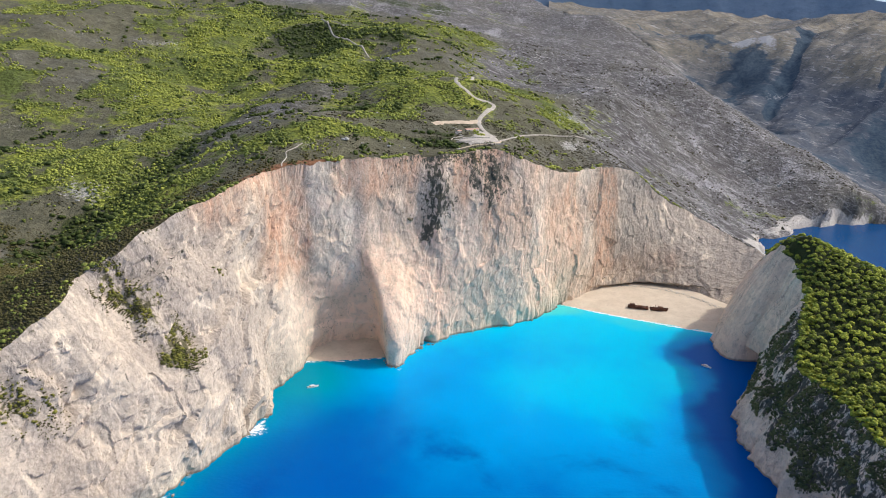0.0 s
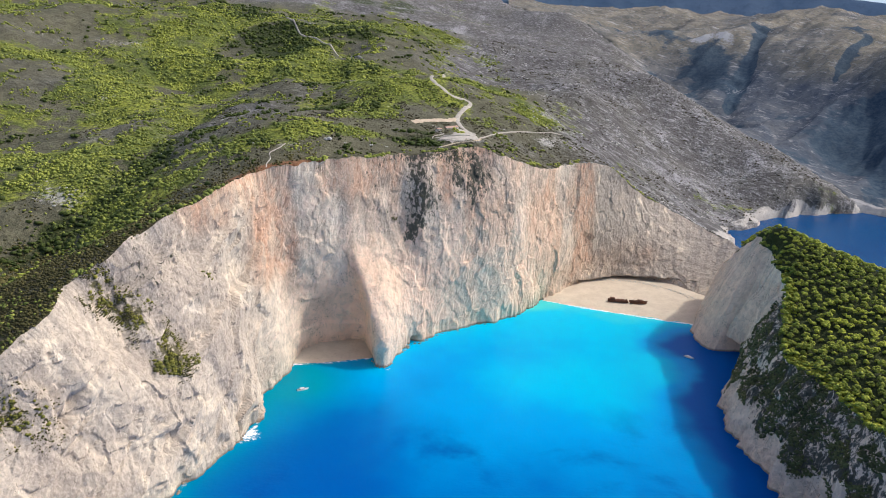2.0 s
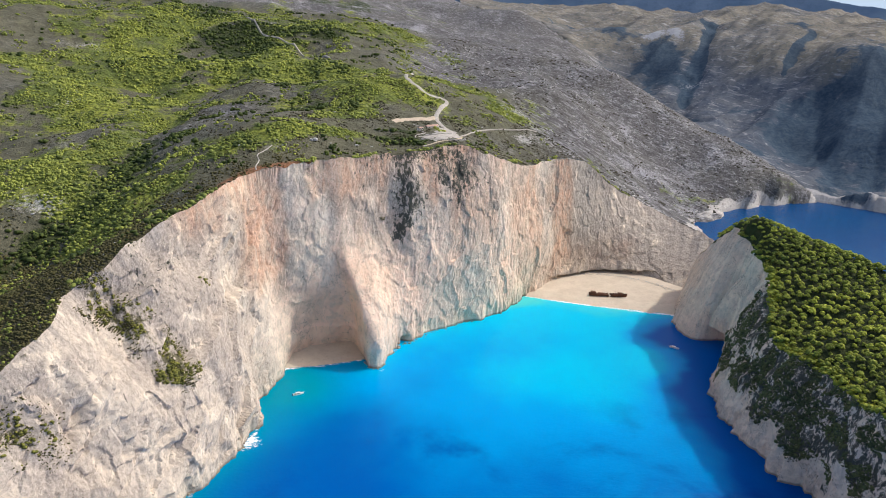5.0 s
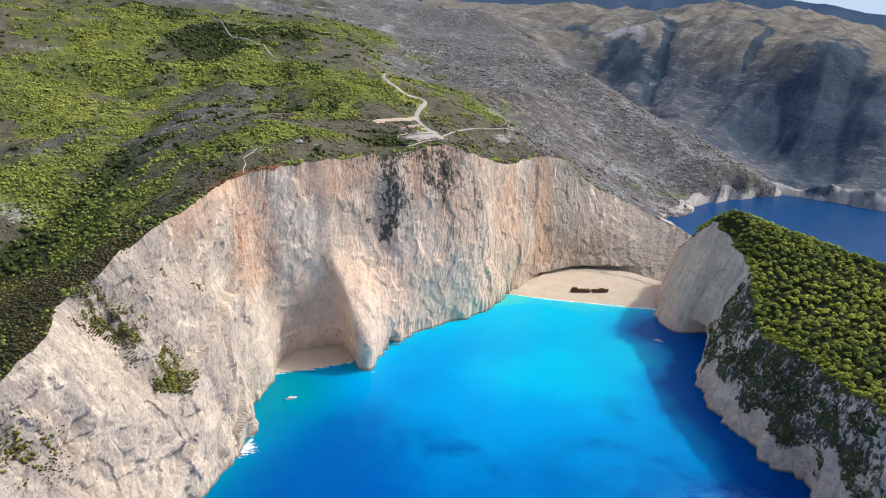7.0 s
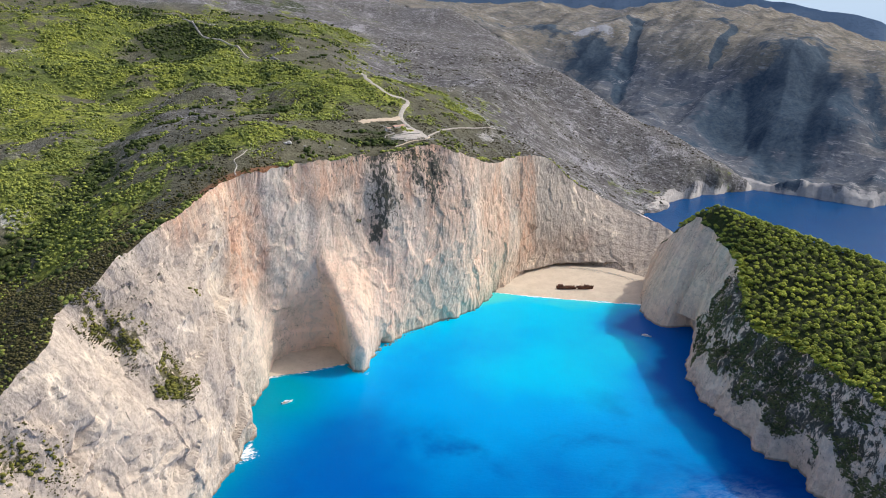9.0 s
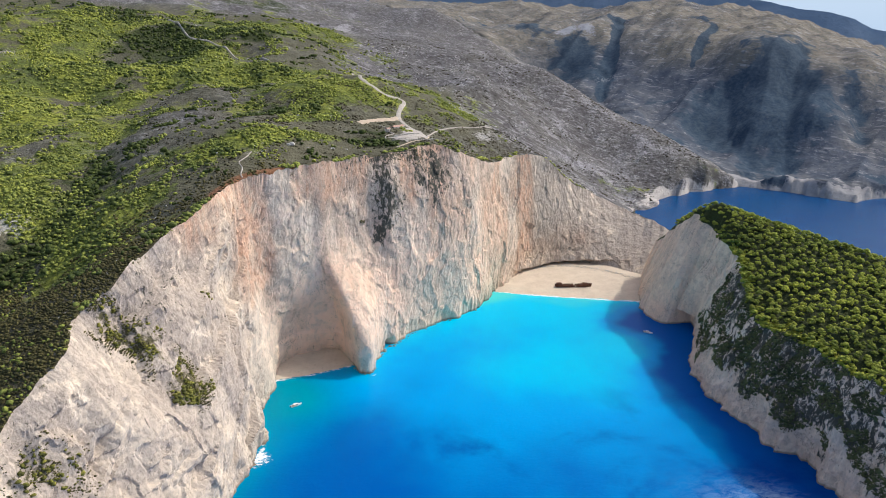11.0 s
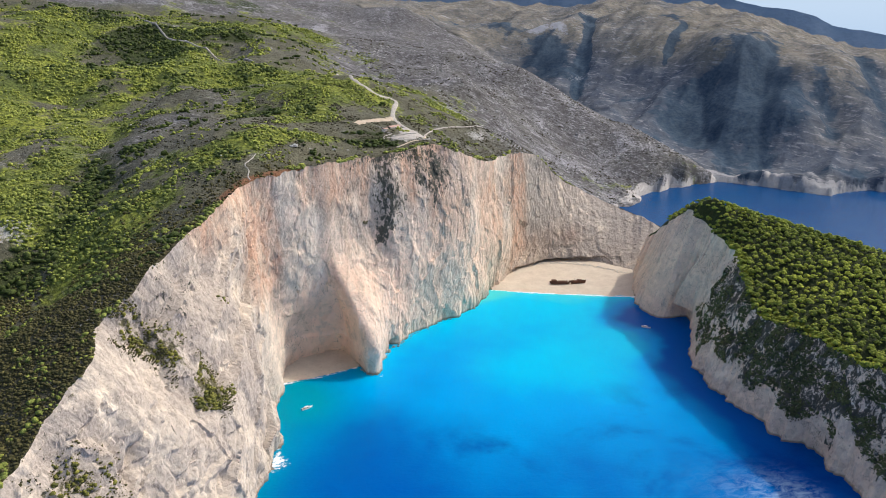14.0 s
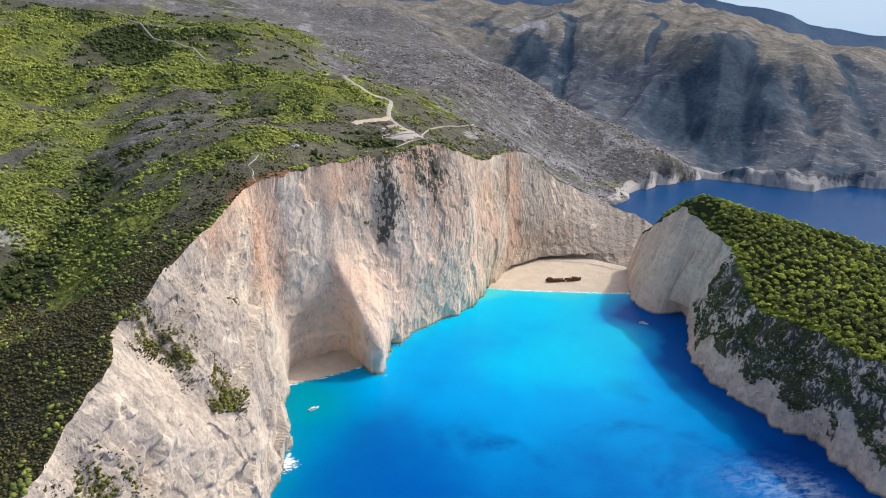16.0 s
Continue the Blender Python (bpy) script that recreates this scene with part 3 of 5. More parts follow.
rough -= 17.0 * hang * (1 - smooth(cz + 2.5 * fbm(ss / 20, cz / 90, 8, 3), 7.5, 9.5)) - 1.0 * hang
rough -= 9.0 * np.exp(-((cx - 65) ** 2 + (cy - 716) ** 2) / 16) * (1 - smooth(cz, 6, 9))
rough += cove * 3.0 * (1 - smooth(cz + 3 * fbm(ss / 30, cz / 200, 6, 3), 24, 28)) * smooth(cz, -6, 24)
push = fade * rough + ragged[None] * smooth(v, 0.9, 1.0) + toe * (1 - smooth(cz, 3, 26))
cliff = np.stack([cx + out[None, :, 0] * push, cy + out[None, :, 1] * push, cz + fade * fbm(cx / 9, cy / 9, cz / 6, 3) * 0.5], -1)


def blob(x, y, z, cx0, cy0, cz0, rx, rz):
    return np.exp(-((x - cx0) ** 2 + (y - cy0) ** 2) / rx ** 2 - ((z - cz0) / rz) ** 2)


X, Y, Z = cliff[..., 0], cliff[..., 1], cliff[..., 2]
spur = blob(X, Y, Z, 32, 676, 30, 34, 60)
wob = 1.1 + 0.8 * fbm(ss / 30, Z / 60, 0, 4)
rust = 0.9 * blob(X, Y, Z, -62, 664, 150, 30, 60) + 0.8 * blob(X, Y, Z, -112, 596, 180, 50, 26) + 0.6 * blob(X, Y, Z, -20, 698, 186, 34, 20) + 0.5 * blob(X, Y, Z, -80, 626, 116, 26, 50)
rust += 1.1 * blob(X, Y, Z, 276, 895, 105, 24, 80) + 0.9 * blob(X, Y, Z, 236, 862, 120, 14, 70) + 1.5 * blob(X, Y, Z, 88, 760, 155, 7, 55) + 0.4 * blob(X, Y, Z, 360, 915, 35, 60, 26) + 0.9 * blob(X, Y, Z, 38, 736, 182, 8, 24)
# rust streaks, plus broad warm zones painted against the sea's cyan bounce
rust += 0.8 * blob(X, Y, Z, 123, 764, 112, 7, 45) + 1.3 * blob(X, Y, Z, -96, 630, 196, 42, 12) + 0.38 * np.exp(-((X - 110) / 170) ** 4) * smooth(Y, 670, 700) * (1 - smooth(X, 300, 400)) + 0.7 * blob(X, Y, Z, 60, 750, 196, 60, 9) + 0.5 * blob(X, Y, Z, 150, 775, 50, 90, 60) + 0.2 * blob(X, Y, Z, -20, 700, 60, 60, 90)
stain = 0.74 * blob(X, Y, Z, 46, 722, 137, 15, 15) + 0.5 * blob(X, Y, Z, 56, 735, 122, 9, 16) + 0.50 * blob(X, Y, Z, 70, 745, 150, 16, 30) + 0.5 * blob(X, Y, Z, 118, 772, 165, 22, 26) + 0.5 * blob(X, Y, Z, 22, 718, 178, 16, 14) + 0.55 * blob(X, Y, Z, 58, 741, 166, 14, 30) + 0.5 * blob(X, Y, Z, 30, 724, 168, 8, 16) + 0.8 * blob(X, Y, Z, 75, 757, 193, 60, 8) + 0.55 * blob(X, Y, Z, 102, 768, 168, 8, 30) + 0.20 * blob(X, Y, Z, 150, 785, 150, 40, 50)
stain += 0.26 * blob(X, Y, Z, 65, 740, 125, 15, 16) + 0.5 * blob(X, Y, Z, 53, 738, 111, 8, 9) + 0.22 * blob(X, Y, Z, 82, 752, 158, 12, 18) + 0.55 * blob(X, Y, Z, 128, 776, 172, 10, 22) + 0.4 * blob(X, Y, Z, 121, 768, 146, 7, 16) + 0.3 * blob(X, Y, Z, 62, 750, 181, 14, 12)
stain += 0.08 + 0.30 * blob(X, Y, Z, -160, 512, 140, 42, 30) + 0.18 * blob(X, Y, Z, -195, 430, 100, 40, 34) + 0.14 * blob(X, Y, Z, -120, 555, 120, 40, 40) + 0.16 * blob(X, Y, Z, 440, 940, 60, 70, 30) + 0.16 * blob(X, Y, Z, 350, 920, 70, 90, 50) + 0.14 * blob(X, Y, Z, -150, 540, 160, 40, 24)
moss = 0.55 * blob(X, Y, Z, -164, 496, 134, 16, 16) + 0.5 * blob(X, Y, Z, -148, 500, 116, 16, 14) + 0.8 * blob(X, Y, Z, -130, 500, 88, 15, 15) + 0.5 * blob(X, Y, Z, -202, 411, 88, 20, 16) + 0.3 * np.exp(-distance(_brink_line[:200], X, Y) / 7) * smooth(v, 0.85, 1)
# weathered grey; on the beach's back wall it also paints in the shade
grey = 1.3 * blob(X, Y, Z, 78, 752, 160, 55, 60) + 1.8 * blob(X, Y, Z, 370, 930, 60, 105, 90) + 0.7 * blob(X, Y, Z, 210, 840, 150, 60, 45) + 0.6 * blob(X, Y, Z, 285, 905, 125, 40, 40) + 0.5 * blob(X, Y, Z, 20, 712, 165, 30, 30) + 1.0 * blob(X, Y, Z, 150, 785, 140, 65, 70) + blob(X, Y, Z, 440, 910, 50, 110, 70) + 0.7 * blob(X, Y, Z, -6, 698, 125, 18, 44) + 0.2 * blob(X, Y, Z, 100, 748, 68, 50, 26)
grey += 1.0 * blob(X, Y, Z, -160, 515, 145, 50, 36) + 0.5 * blob(X, Y, Z, -110, 560, 110, 40, 30) + 0.20 + 0.5 * west
# warm tone on lower face and cove, and the pale wall, paint in fill light
cliff_ob = mesh_grid("cliff", cliff, ROCK, {"rust": np.clip(rust * wob * (1 - 0.8 * spur), 0, 1), "warm_fill": np.clip(1.4 * blob(X, Y, Z, 135, 768, 45, 105, 72) + 0.3 * blob(X, Y, Z, 60, 715, 30, 40, 50) + 0.9 * blob(X, Y, Z, -15, 700, 40, 42, 60), 0, 1), "stain": np.clip(stain, 0, 1), "grey": np.clip(grey * wob, 0, 1), "moss": np.clip(moss, 0, 1), "pale": np.clip((1 - west) * (1 - smooth(X, 220, 310)) * (1 - 0.6 * blob(X, Y, Z, 60, 745, 165, 40, 40)), 0, 1)}, False)
tagged(cliff_ob, "pale limestone sea cliff with rust and grey streaks", "cliff", kind="structure")

# ---- land behind the brink ----
INLAND = 190
step = np.linspace(0, 1, INLAND)
span = np.expm1(step * 4.6) / math.expm1(4.6)
ang = np.interp(np.linspace(0, 1, COLS), [0, 0.22, 0.45, 0.62, 0.8, 0.93, 1], [radians(a) for a in (195, 165, 125, 98, 66, 36, 4)])
for _ in range(60):
    ang[1:-1] = (ang[:-2] + ang[1:-1] + ang[2:]) / 3
reach = 4300.0
edge = np.c_[150 + reach * np.cos(ang), 500 + reach * np.sin(ang)]
lx = brink[None, :, 0] * (1 - span[:, None]) + edge[None, :, 0] * span[:, None]
ly = brink[None, :, 1] * (1 - span[:, None]) + edge[None, :, 1] * span[:, None]
lz = height(lx, ly)
lz[0] = brink[:, 2]


def spot(x, y, cx0, cy0, rx, ry, turn=0.0):
    c, s = math.cos(turn), math.sin(turn)
    dx, dy = x - cx0, y - cy0
    return np.exp(-((dx * c + dy * s) / rx) ** 2 - ((dy * c - dx * s) / ry) ** 2)


def near_brink(x, y, reach):
    return np.exp(-(distance(_brink_line, x, y) / reach) ** 2)


def greenness(x, y):
    """Bright green scrub."""
    g = 0.36 - 0.1 * smooth(x, 90, 170) * (1 - smooth(y, 1150, 1250)) - smooth(x - 0.12 * (y - 900), 150, 330) * 0.42 - smooth(x - 0.25 * (y - 1350), 60, 190) * smooth(y, 1300, 1420) * 0.3
    # bands of green on the hills, and round the plateau
    g = g + 0.70 * spot(x, y, -196, 1216, 160, 30, -1.99) + 0.55 * spot(x, y, -83, 1260, 90, 50, -0.13) + 0.55 * spot(x, y, -302, 1573, 170, 75, 1.6) + 0.60 * spot(x, y, -373, 1199, 110, 45, -1.39) + 0.35 * spot(x, y, -311, 1290, 170, 60, -1.42) + 0.45 * spot(x, y, 16, 1227, 95, 70, 2.73)
    g = g + 0.65 * spot(x, y, -253, 874, 75, 28, 1.19) + 0.55 * spot(x, y, -280, 779, 100, 20, 1.79) + 0.45 * spot(x, y, -323, 995, 60, 22, 2.14) + 0.50 * spot(x, y, 27, 1020, 66, 60) + 0.12 * spot(x, y, 215, 1080, 60, 80) - 0.25 * spot(x, y, 170, 1000, 50, 90)
    g = g + 1.2 * spot(x, y, -40, 766, 78, 17, 0.55) + 0.40 * spot(x, y, -161, 668, 30, 16, 2.52) + 0.55 * spot(x, y, -240, 703, 38, 15, 2.0) + 0.50 * spot(x, y, -212, 630, 60, 17, -1.5) + 0.40 * spot(x, y, 279, 966, 48, 20, 2.2) + 0.45 * spot(x, y, 235, 906, 34, 12)
    # dry ground between them
    g = g - 0.75 * spot(x, y, -122, 875, 85, 130) - 0.30 * spot(x, y, 60, 830, 110, 40, 0.5) - 0.22 * near_brink(x, y, 70) - 0.35 * spot(x, y, -270, 690, 40, 30) - 0.35 * spot(x, y, -241, 1552, 50, 60) - 0.40 * spot(x, y, -436, 1611, 60, 60) - 0.25 * spot(x, y, -308, 1206, 46, 30)
    return np.clip(g - 0.3 * smooth(y, 1750, 1950) + fbm(x / 90, y / 90, 7, 5, 0.6) * 0.42, 0, 1)


def woodiness(x, y):
    """Dark green wood and tall scrub."""
    w = 0.8 * spot(x, y, 110, 2450, 200, 200) + 0.85 * spot(x, y, -24, 925, 52, 58) + 0.9 * spot(x, y, -131, 1617, 90, 85) + 0.6 * spot(x, y, -279, 1867, 100, 120) + 0.45 * spot(x, y, -209, 1300, 75, 50, -2.17) + 0.6 * spot(x, y, -148, 1421, 106, 45, -1.78)
    w = w + 0.50 * spot(x, y, -203, 786, 30, 42) + 0.6 * spot(x, y, -258, 660, 34, 18, 2.05) + 0.5 * np.exp(-(distance(GULLY[:4], x, y) / 13) ** 2) + 0.6 * spot(x, y, 20, 1570, 90, 70) + 0.42 * spot(x, y, -194, 1600, 70, 70) + 0.45 * spot(x, y, -98, 1632, 90, 45) + 0.5 * spot(x, y, -264, 1755, 80, 60) + 0.35 * spot(x, y, -60, 1120, 60, 70)
    return np.clip(w + fbm(x / 60 + 9, y / 60, 3, 4, 0.6) * 0.35 - smooth(x, 120, 260) + 0.8 * spot(x, y, 300, 1350, 22, 110) + 0.5 * spot(x, y, 225, 915, 45, 22) + 0.9 * spot(x, y, 62, 798, 40, 16), 0, 1)


def stoniness(x, y):
    """Bare white stone."""
    r = 0.05 + 0.20 * ridge_ground(x, y)
    r = r + 0.40 * spot(x, y, -268, 700, 26, 20) + 0.40 * spot(x, y, -348, 1072, 24, 28) + 0.35 * spot(x, y, -411, 1463, 30, 35) + 0.14 * spot(x, y, -129, 925, 50, 50) + 0.3 * spot(x, y, -260, 1593, 30, 26) + 0.25 * spot(x, y, 220, 930, 40, 30) + 0.25 * spot(x, y, -70, 705, 40, 12, 0.5)
    return np.clip(r + fbm(x / 50 + 5, y / 50, 2, 5, 0.65) * 0.18, 0, 1)


def ridge_ground(x, y):
    """One on the grey stony ridge and on the dry slopes behind the green hills."""
    a = smooth(x - 0.10 * (y - 900), 215, 320)
    b = np.maximum(smooth(x - 0.3 * (y - 1380), 40, 170) * smooth(y, 1300, 1450), smooth(y + 0.25 * x, 1850, 2050))
    return np.clip(np.maximum(np.maximum(a, b), 0.55 * spot(x, y, -140, 960, 90, 150)) + 0.25 * fbm(x / 60, y / 60, 12, 4), 0, 1)


def brownness(x, y):
    return np.clip(0.9 * spot(x, y, -215, 480, 50, 110, -0.5) + 0.7 * np.exp(-distance(_brink_line[:150], x, y) / 14) + 0.8 * spot(x, y, -262, 560, 30, 60), 0, 1)


def coastal(x, y, z):
    d = distance(BACK_BAY[2:19], x, y)
    n = fbm(x / 55, y / 55, 6, 4)
    return (1 - smooth(z + 0.15 * d - 16 * n, 8, 26)) * (1 - smooth(d, 30, 60)) * np.clip(0.95 + 0.8 * n, 0, 1)


cut = int(COLS * 0.62)
lz = lz - 60 * smooth(lx + 0.1 * ly, 1110, 1150)
land = np.stack([lx, ly, lz], -1)
for name, a, b, label in (("ground", 0, cut + 1, "rolling plateau of green maquis scrub and dry ground"),
                          ("hillside", cut, COLS, "grey stony hillside with sparse dry scrub")):
    p = land[:, a:b]
    gx, gy = p[..., 0], p[..., 1]
    soil = np.exp(-distance(_brink_line, gx, gy) / 8) * spot(gx, gy, -75, 645, 60, 60)
    ob = mesh_grid(name, p, SCRUB, {"green": greenness(gx, gy), "wood": woodiness(gx, gy), "stony": ridge_ground(gx, gy), "rock": stoniness(gx, gy), "brown": brownness(gx, gy), "red": np.clip(2.0 * soil, 0, 1), "coast": coastal(gx, gy, p[..., 2])})
    tagged(ob, label, "hillside", kind="structure")

# far side of the back bay and the saddle behind the ridge
fa, fr = np.meshgrid(np.radians(np.linspace(12, 80, 400)), np.linspace(900, 3900, 260))
fx, fy = 100 + fr * np.cos(fa), 400 + fr * np.sin(fa)
fz = height(fx, fy) - 40 * (1 - smooth(fx + 0.1 * fy, 1085, 1112))
# woods and gullies; the big lower patches also paint in the slope's shade
wood_shade = 0.75 * spot(fx, fy, 1330, 1760, 330, 170, 0.75) + 0.75 * spot(fx, fy, 1106, 2430, 90, 150) + 0.6 * spot(fx, fy, 1440, 2740, 90, 110) + 0.6 * spot(fx, fy, 1580, 2369, 60, 70) + 0.4 * spot(fx, fy, 1750, 1650, 330, 120, 0.7) + 0.5 * spot(fx, fy, 1250, 1240, 260, 40, -0.3) + 0.35 * spot(fx, fy, 1200, 2480, 60, 110)
for line, depth, width in RAVINES:
    wood_shade = wood_shade + 0.32 * np.exp(-(distance(line, fx, fy) / 24) ** 2)
for line, wide in (([(1450, 2750), (1400, 2641), (1226, 2354), (1067, 2138)], 17), ([(1574, 2301), (1420, 2157), (1340, 2070)], 11)):
    wood_shade = wood_shade + 0.8 * np.exp(-(distance(np.array(line, float), fx, fy) / wide) ** 2)
wood_shade = wood_shade + 0.75 * spot(fx, fy, 1080, 3050, 130, 380) + 0.14 * (1 - smooth(fz, 120, 240)) + 0.26 * fbm(fx / 150, fy / 150, 4, 5, 0.6)
ft = smooth(fz, 150, 270) * 0.9 + 0.35 * fbm(fx / 200, fy / 200, 8, 4)
fs = 0.9 * spot(fx, fy, 1165, 2610, 45, 40) + 0.8 * spot(fx, fy, 1235, 2570, 30, 60) + 0.5 * spot(fx, fy, 1150, 2250, 80, 40)
d = distance(BACK_BAY[6:19], fx, fy)
fc = (1 - smooth(fz + 20 * fbm(fx / 45, fy / 45, 3, 4), 10, 30)) * (1 - smooth(d, 25, 55))
ob = mesh_grid("far_hillside", np.stack([fx, fy, fz], -1), FAR_SLOPE, {"wood": np.clip(wood_shade, 0, 1), "tan": np.clip(ft, 0, 1), "scar": np.clip(fs, 0, 1), "coast": np.clip(fc, 0, 1)})
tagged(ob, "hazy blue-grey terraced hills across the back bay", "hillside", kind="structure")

# ---- wooded headland ----
HEAD_FOOT = [(436, 850), (402, 795), (374, 742), (384, 706), (418, 697), (372, 640), (335, 578), (322, 540), (325, 509), (319, 470), (322, 424), (318, 387), (320, 350), (322, 270), (330, 150)]
HEAD_CREST = [(462, 850, 52), (447, 801, 82), (437, 752, 113), (434, 725, 112), (424, 680, 108), (408, 633, 106), (376, 575, 92), (356, 535, 79), (352, 500, 80), (352, 468, 82), (348, 424, 84), (346, 385, 84), (347, 345, 84), (347, 270, 82), (350, 150, 76)]
HEAD_RIDGE = [(475, 850, 54), (462, 805, 86), (451, 757, 117), (447, 720, 134), (454, 690, 133), (470, 645, 127), (486, 605, 123), (498, 570, 122), (506, 530, 120), (510, 490, 117), (510, 440, 113), (505, 390, 108), (500, 330, 103), (495, 260, 98), (490, 150, 90)]
HEAD_BACK = [(530, 870), (545, 810), (560, 760), (575, 725), (590, 690), (605, 645), (615, 600), (625, 560), (630, 520), (630, 480), (625, 430), (620, 380), (615, 330), (610, 260), (600, 150)]
HC = 600
hf, hc, hr, hb = (spline(p, None) for p in (HEAD_FOOT, HEAD_CREST, HEAD_RIDGE, HEAD_BACK))
hk = np.r_[0, np.cumsum(np.hypot(*np.diff(hc[:, :2], axis=0).T) + 0.01)]
hf, hc, hr, hb = (resample(hk, p, HC) for p in (hf, hc, hr, hb))
hf, hb = np.c_[hf, np.full(HC, -5.0)], np.c_[hb, np.full(HC, -5.0)]
hs = np.linspace(0, hk[-1], HC)
hc[:, 2] += fbm(hs / 16, hs * 0, 2, 4) * 2.2
hc[:, 0] += fbm(hs / 14, hs * 0, 12, 4, 0.6) * 5.0 * smooth(hc[:, 1], 600, 660)
hf[:, 0] += fbm(hs / 22, hs * 0, 7, 5, 0.6) * 5.0


def bands(a, b, n, bow):
    t = np.linspace(0, 1, n)[:, None, None]
    p = a[None] * (1 - t) + b[None] * t
    p[..., 2] += bow * np.sin(t[..., 0] * math.pi)
    return p


LOW = 90
h_low, h_top, h_back = bands(hf, hc, LOW, 6), bands(hc, hr, 60, 4), bands(hr, hb, 40, 26)
head = np.concatenate([h_low, h_top[1:], h_back[1:]])
x, y, z = head[..., 0], head[..., 1], head[..., 2]
t2 = np.gradient(hf[:, :2], axis=0)
for _ in range(80):
    t2[1:-1] = (t2[:-2] + t2[1:-1] + t2[2:]) / 3
t2 /= np.linalg.norm(t2, axis=1)[:, None]
wall = np.zeros(head.shape[:2])
wall[:LOW] = np.clip(np.linspace(1, 0, LOW) / 0.15, 0, 1)[:, None]
hss = hs[None] + 0 * z
n1 = fbm(hss / 36, z / 50, 0, 4, 0.5, True) * 3.0 - 1.5 + facets(hss / 20, z / 26, 0 * z + 1.3) * 3.0 + facets(hss / 6, z / 8, 0 * z + 5.2) * 1.0 + fbm(x / 6, y / 6, z / 6, 3) * 0.5
arch = np.exp(-((hs - np.interp(697, hf[::-1, 1], hs[::-1])) / 16) ** 4)[None]
n1 = n1 * (1 - 0.7 * smooth(y, 640, 680)) + arch * 22 * smooth(z + 6 * (hss / 40 % 1.0) * 0, 15, 19) * (1 - 0.85 * smooth(z, 24, 95))
head[..., 0] += wall * n1 * t2[None, :, 1]
head[..., 1] -= wall * n1 * t2[None, :, 0]
lump = np.r_[np.linspace(0, 1, LOW) ** 3, np.ones(len(head) - LOW)][:, None]
head[..., 2] += lump * fbm(x / 24, y / 24, 4, 4) * 1.6
x, y, z = head[..., 0], head[..., 1], head[..., 2]
bare = smooth(y + 0.5 * (z - 60), 612, 655)
ivy = np.clip((0.80 - bare * 0.95 + 0.25 * fbm(hss / 30, z / 24, 3, 4)) * smooth(z + 16 * fbm(hss / 25, z / 40, 0, 3), 13, 33) + 0.15 * smooth(z, 70, 100), 0, 1)
low = head[:LOW]
# an even warm tone paints bounced light into the shaded flank
ob = mesh_grid("headland_cliff", low, ROCK, {"stain": ivy[:LOW], "warm_fill": np.full((LOW, HC), 0.4), "grey": np.full((LOW, HC), 0.12), "rust": np.zeros((LOW, HC))}, False)
tagged(ob, "grey limestone flank of the headland with dark ivy patches", "cliff", kind="structure")
top = head[LOW - 1:]
ob = mesh_grid("headland", top, SCRUB, {"green": np.full(top.shape[:2], 0.25), "rock": np.full(top.shape[:2], 0.05), "brown": np.zeros(top.shape[:2]), "wood": np.ones(top.shape[:2])})
tagged(ob, "rounded headland under dense green scrub", "headland", kind="structure")


# ---- sea ----
def axis(lo, a, b, hi, fine):
    left = a - np.expm1(np.linspace(0, 1, 40) * 4.5)[:0:-1] / math.expm1(4.5) * (a - lo)
    right = b + np.expm1(np.linspace(0, 1, 40) * 4.5)[1:] / math.expm1(4.5) * (hi - b)
    return np.r_[left, np.arange(a, b + 0.01, fine), right]


sx, sy = np.meshgrid(axis(-4800, -180, 470, 4800, 3.4), axis(-4800, 330, 930, 4800, 3.4))
shore = [tuple(p) for p in foot[::6]]
head_line = [tuple(p[:2]) for p in hf[::8]]
d_beach = distance([(237, 850), (272, 830), (315, 812), (357, 794), (396, 781)], sx, sy)
d_surf = distance([(235, 845.5), (270, 826), (313, 808), (356, 790), (399, 775)], sx, sy)
d_cove = distance([(-57, 666), (-22, 671), (14, 681)], sx, sy)
d_shore, d_head = distance(shore, sx, sy), distance(head_line, sx, sy)
deep = 0.04 + np.minimum(d_beach, 900) / 560 + 0.10 * fbm(sx / 80, sy / 80, 0, 4)
# beside the headland: deeper water, with its shadow also darkened in the colour
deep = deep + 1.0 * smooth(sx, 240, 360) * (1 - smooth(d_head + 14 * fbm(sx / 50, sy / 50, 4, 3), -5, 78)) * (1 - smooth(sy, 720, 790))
deep = deep - 0.14 * spot(sx, sy, 210, 620, 130, 90) + 0.12 * smooth(-sx, -60, 40) * (1 - smooth(sy, 560, 640))
deep = deep - 0.18 * np.exp(-d_shore / 18) + smooth(sx, 480, 560) * 1.2
teal = 1.0 * spot(sx, sy, -45, 630, 38, 50) + np.exp(-d_shore / 20) * (1 - smooth(sx, -40, 30)) * 0.8
foam = np.exp(-d_shore / 2.4) * np.clip(0.42 + 0.65 * fbm(sx / 22, sy / 22, 3, 3), 0, 1) + 1.05 * np.exp(-(d_surf / 3.2) ** 2) + 0.8 * np.exp(-(d_cove / 2.6) ** 2)
foam = foam + 0.70 * spot(sx, sy, -80, 538, 11, 16) + 0.55 * spot(sx, sy, 34, 656, 9, 5) + 0.35 * np.exp(-d_head / 1.6)
# where the sun glitter is painted, off the headland
painted_sheen = 1.5 * (0.50 * spot(sx, sy, 280, 380, 46, 24, -0.5) + 0.45 * spot(sx, sy, 305, 340, 60, 45)) * (1 - smooth(-d_head, -40, -12))
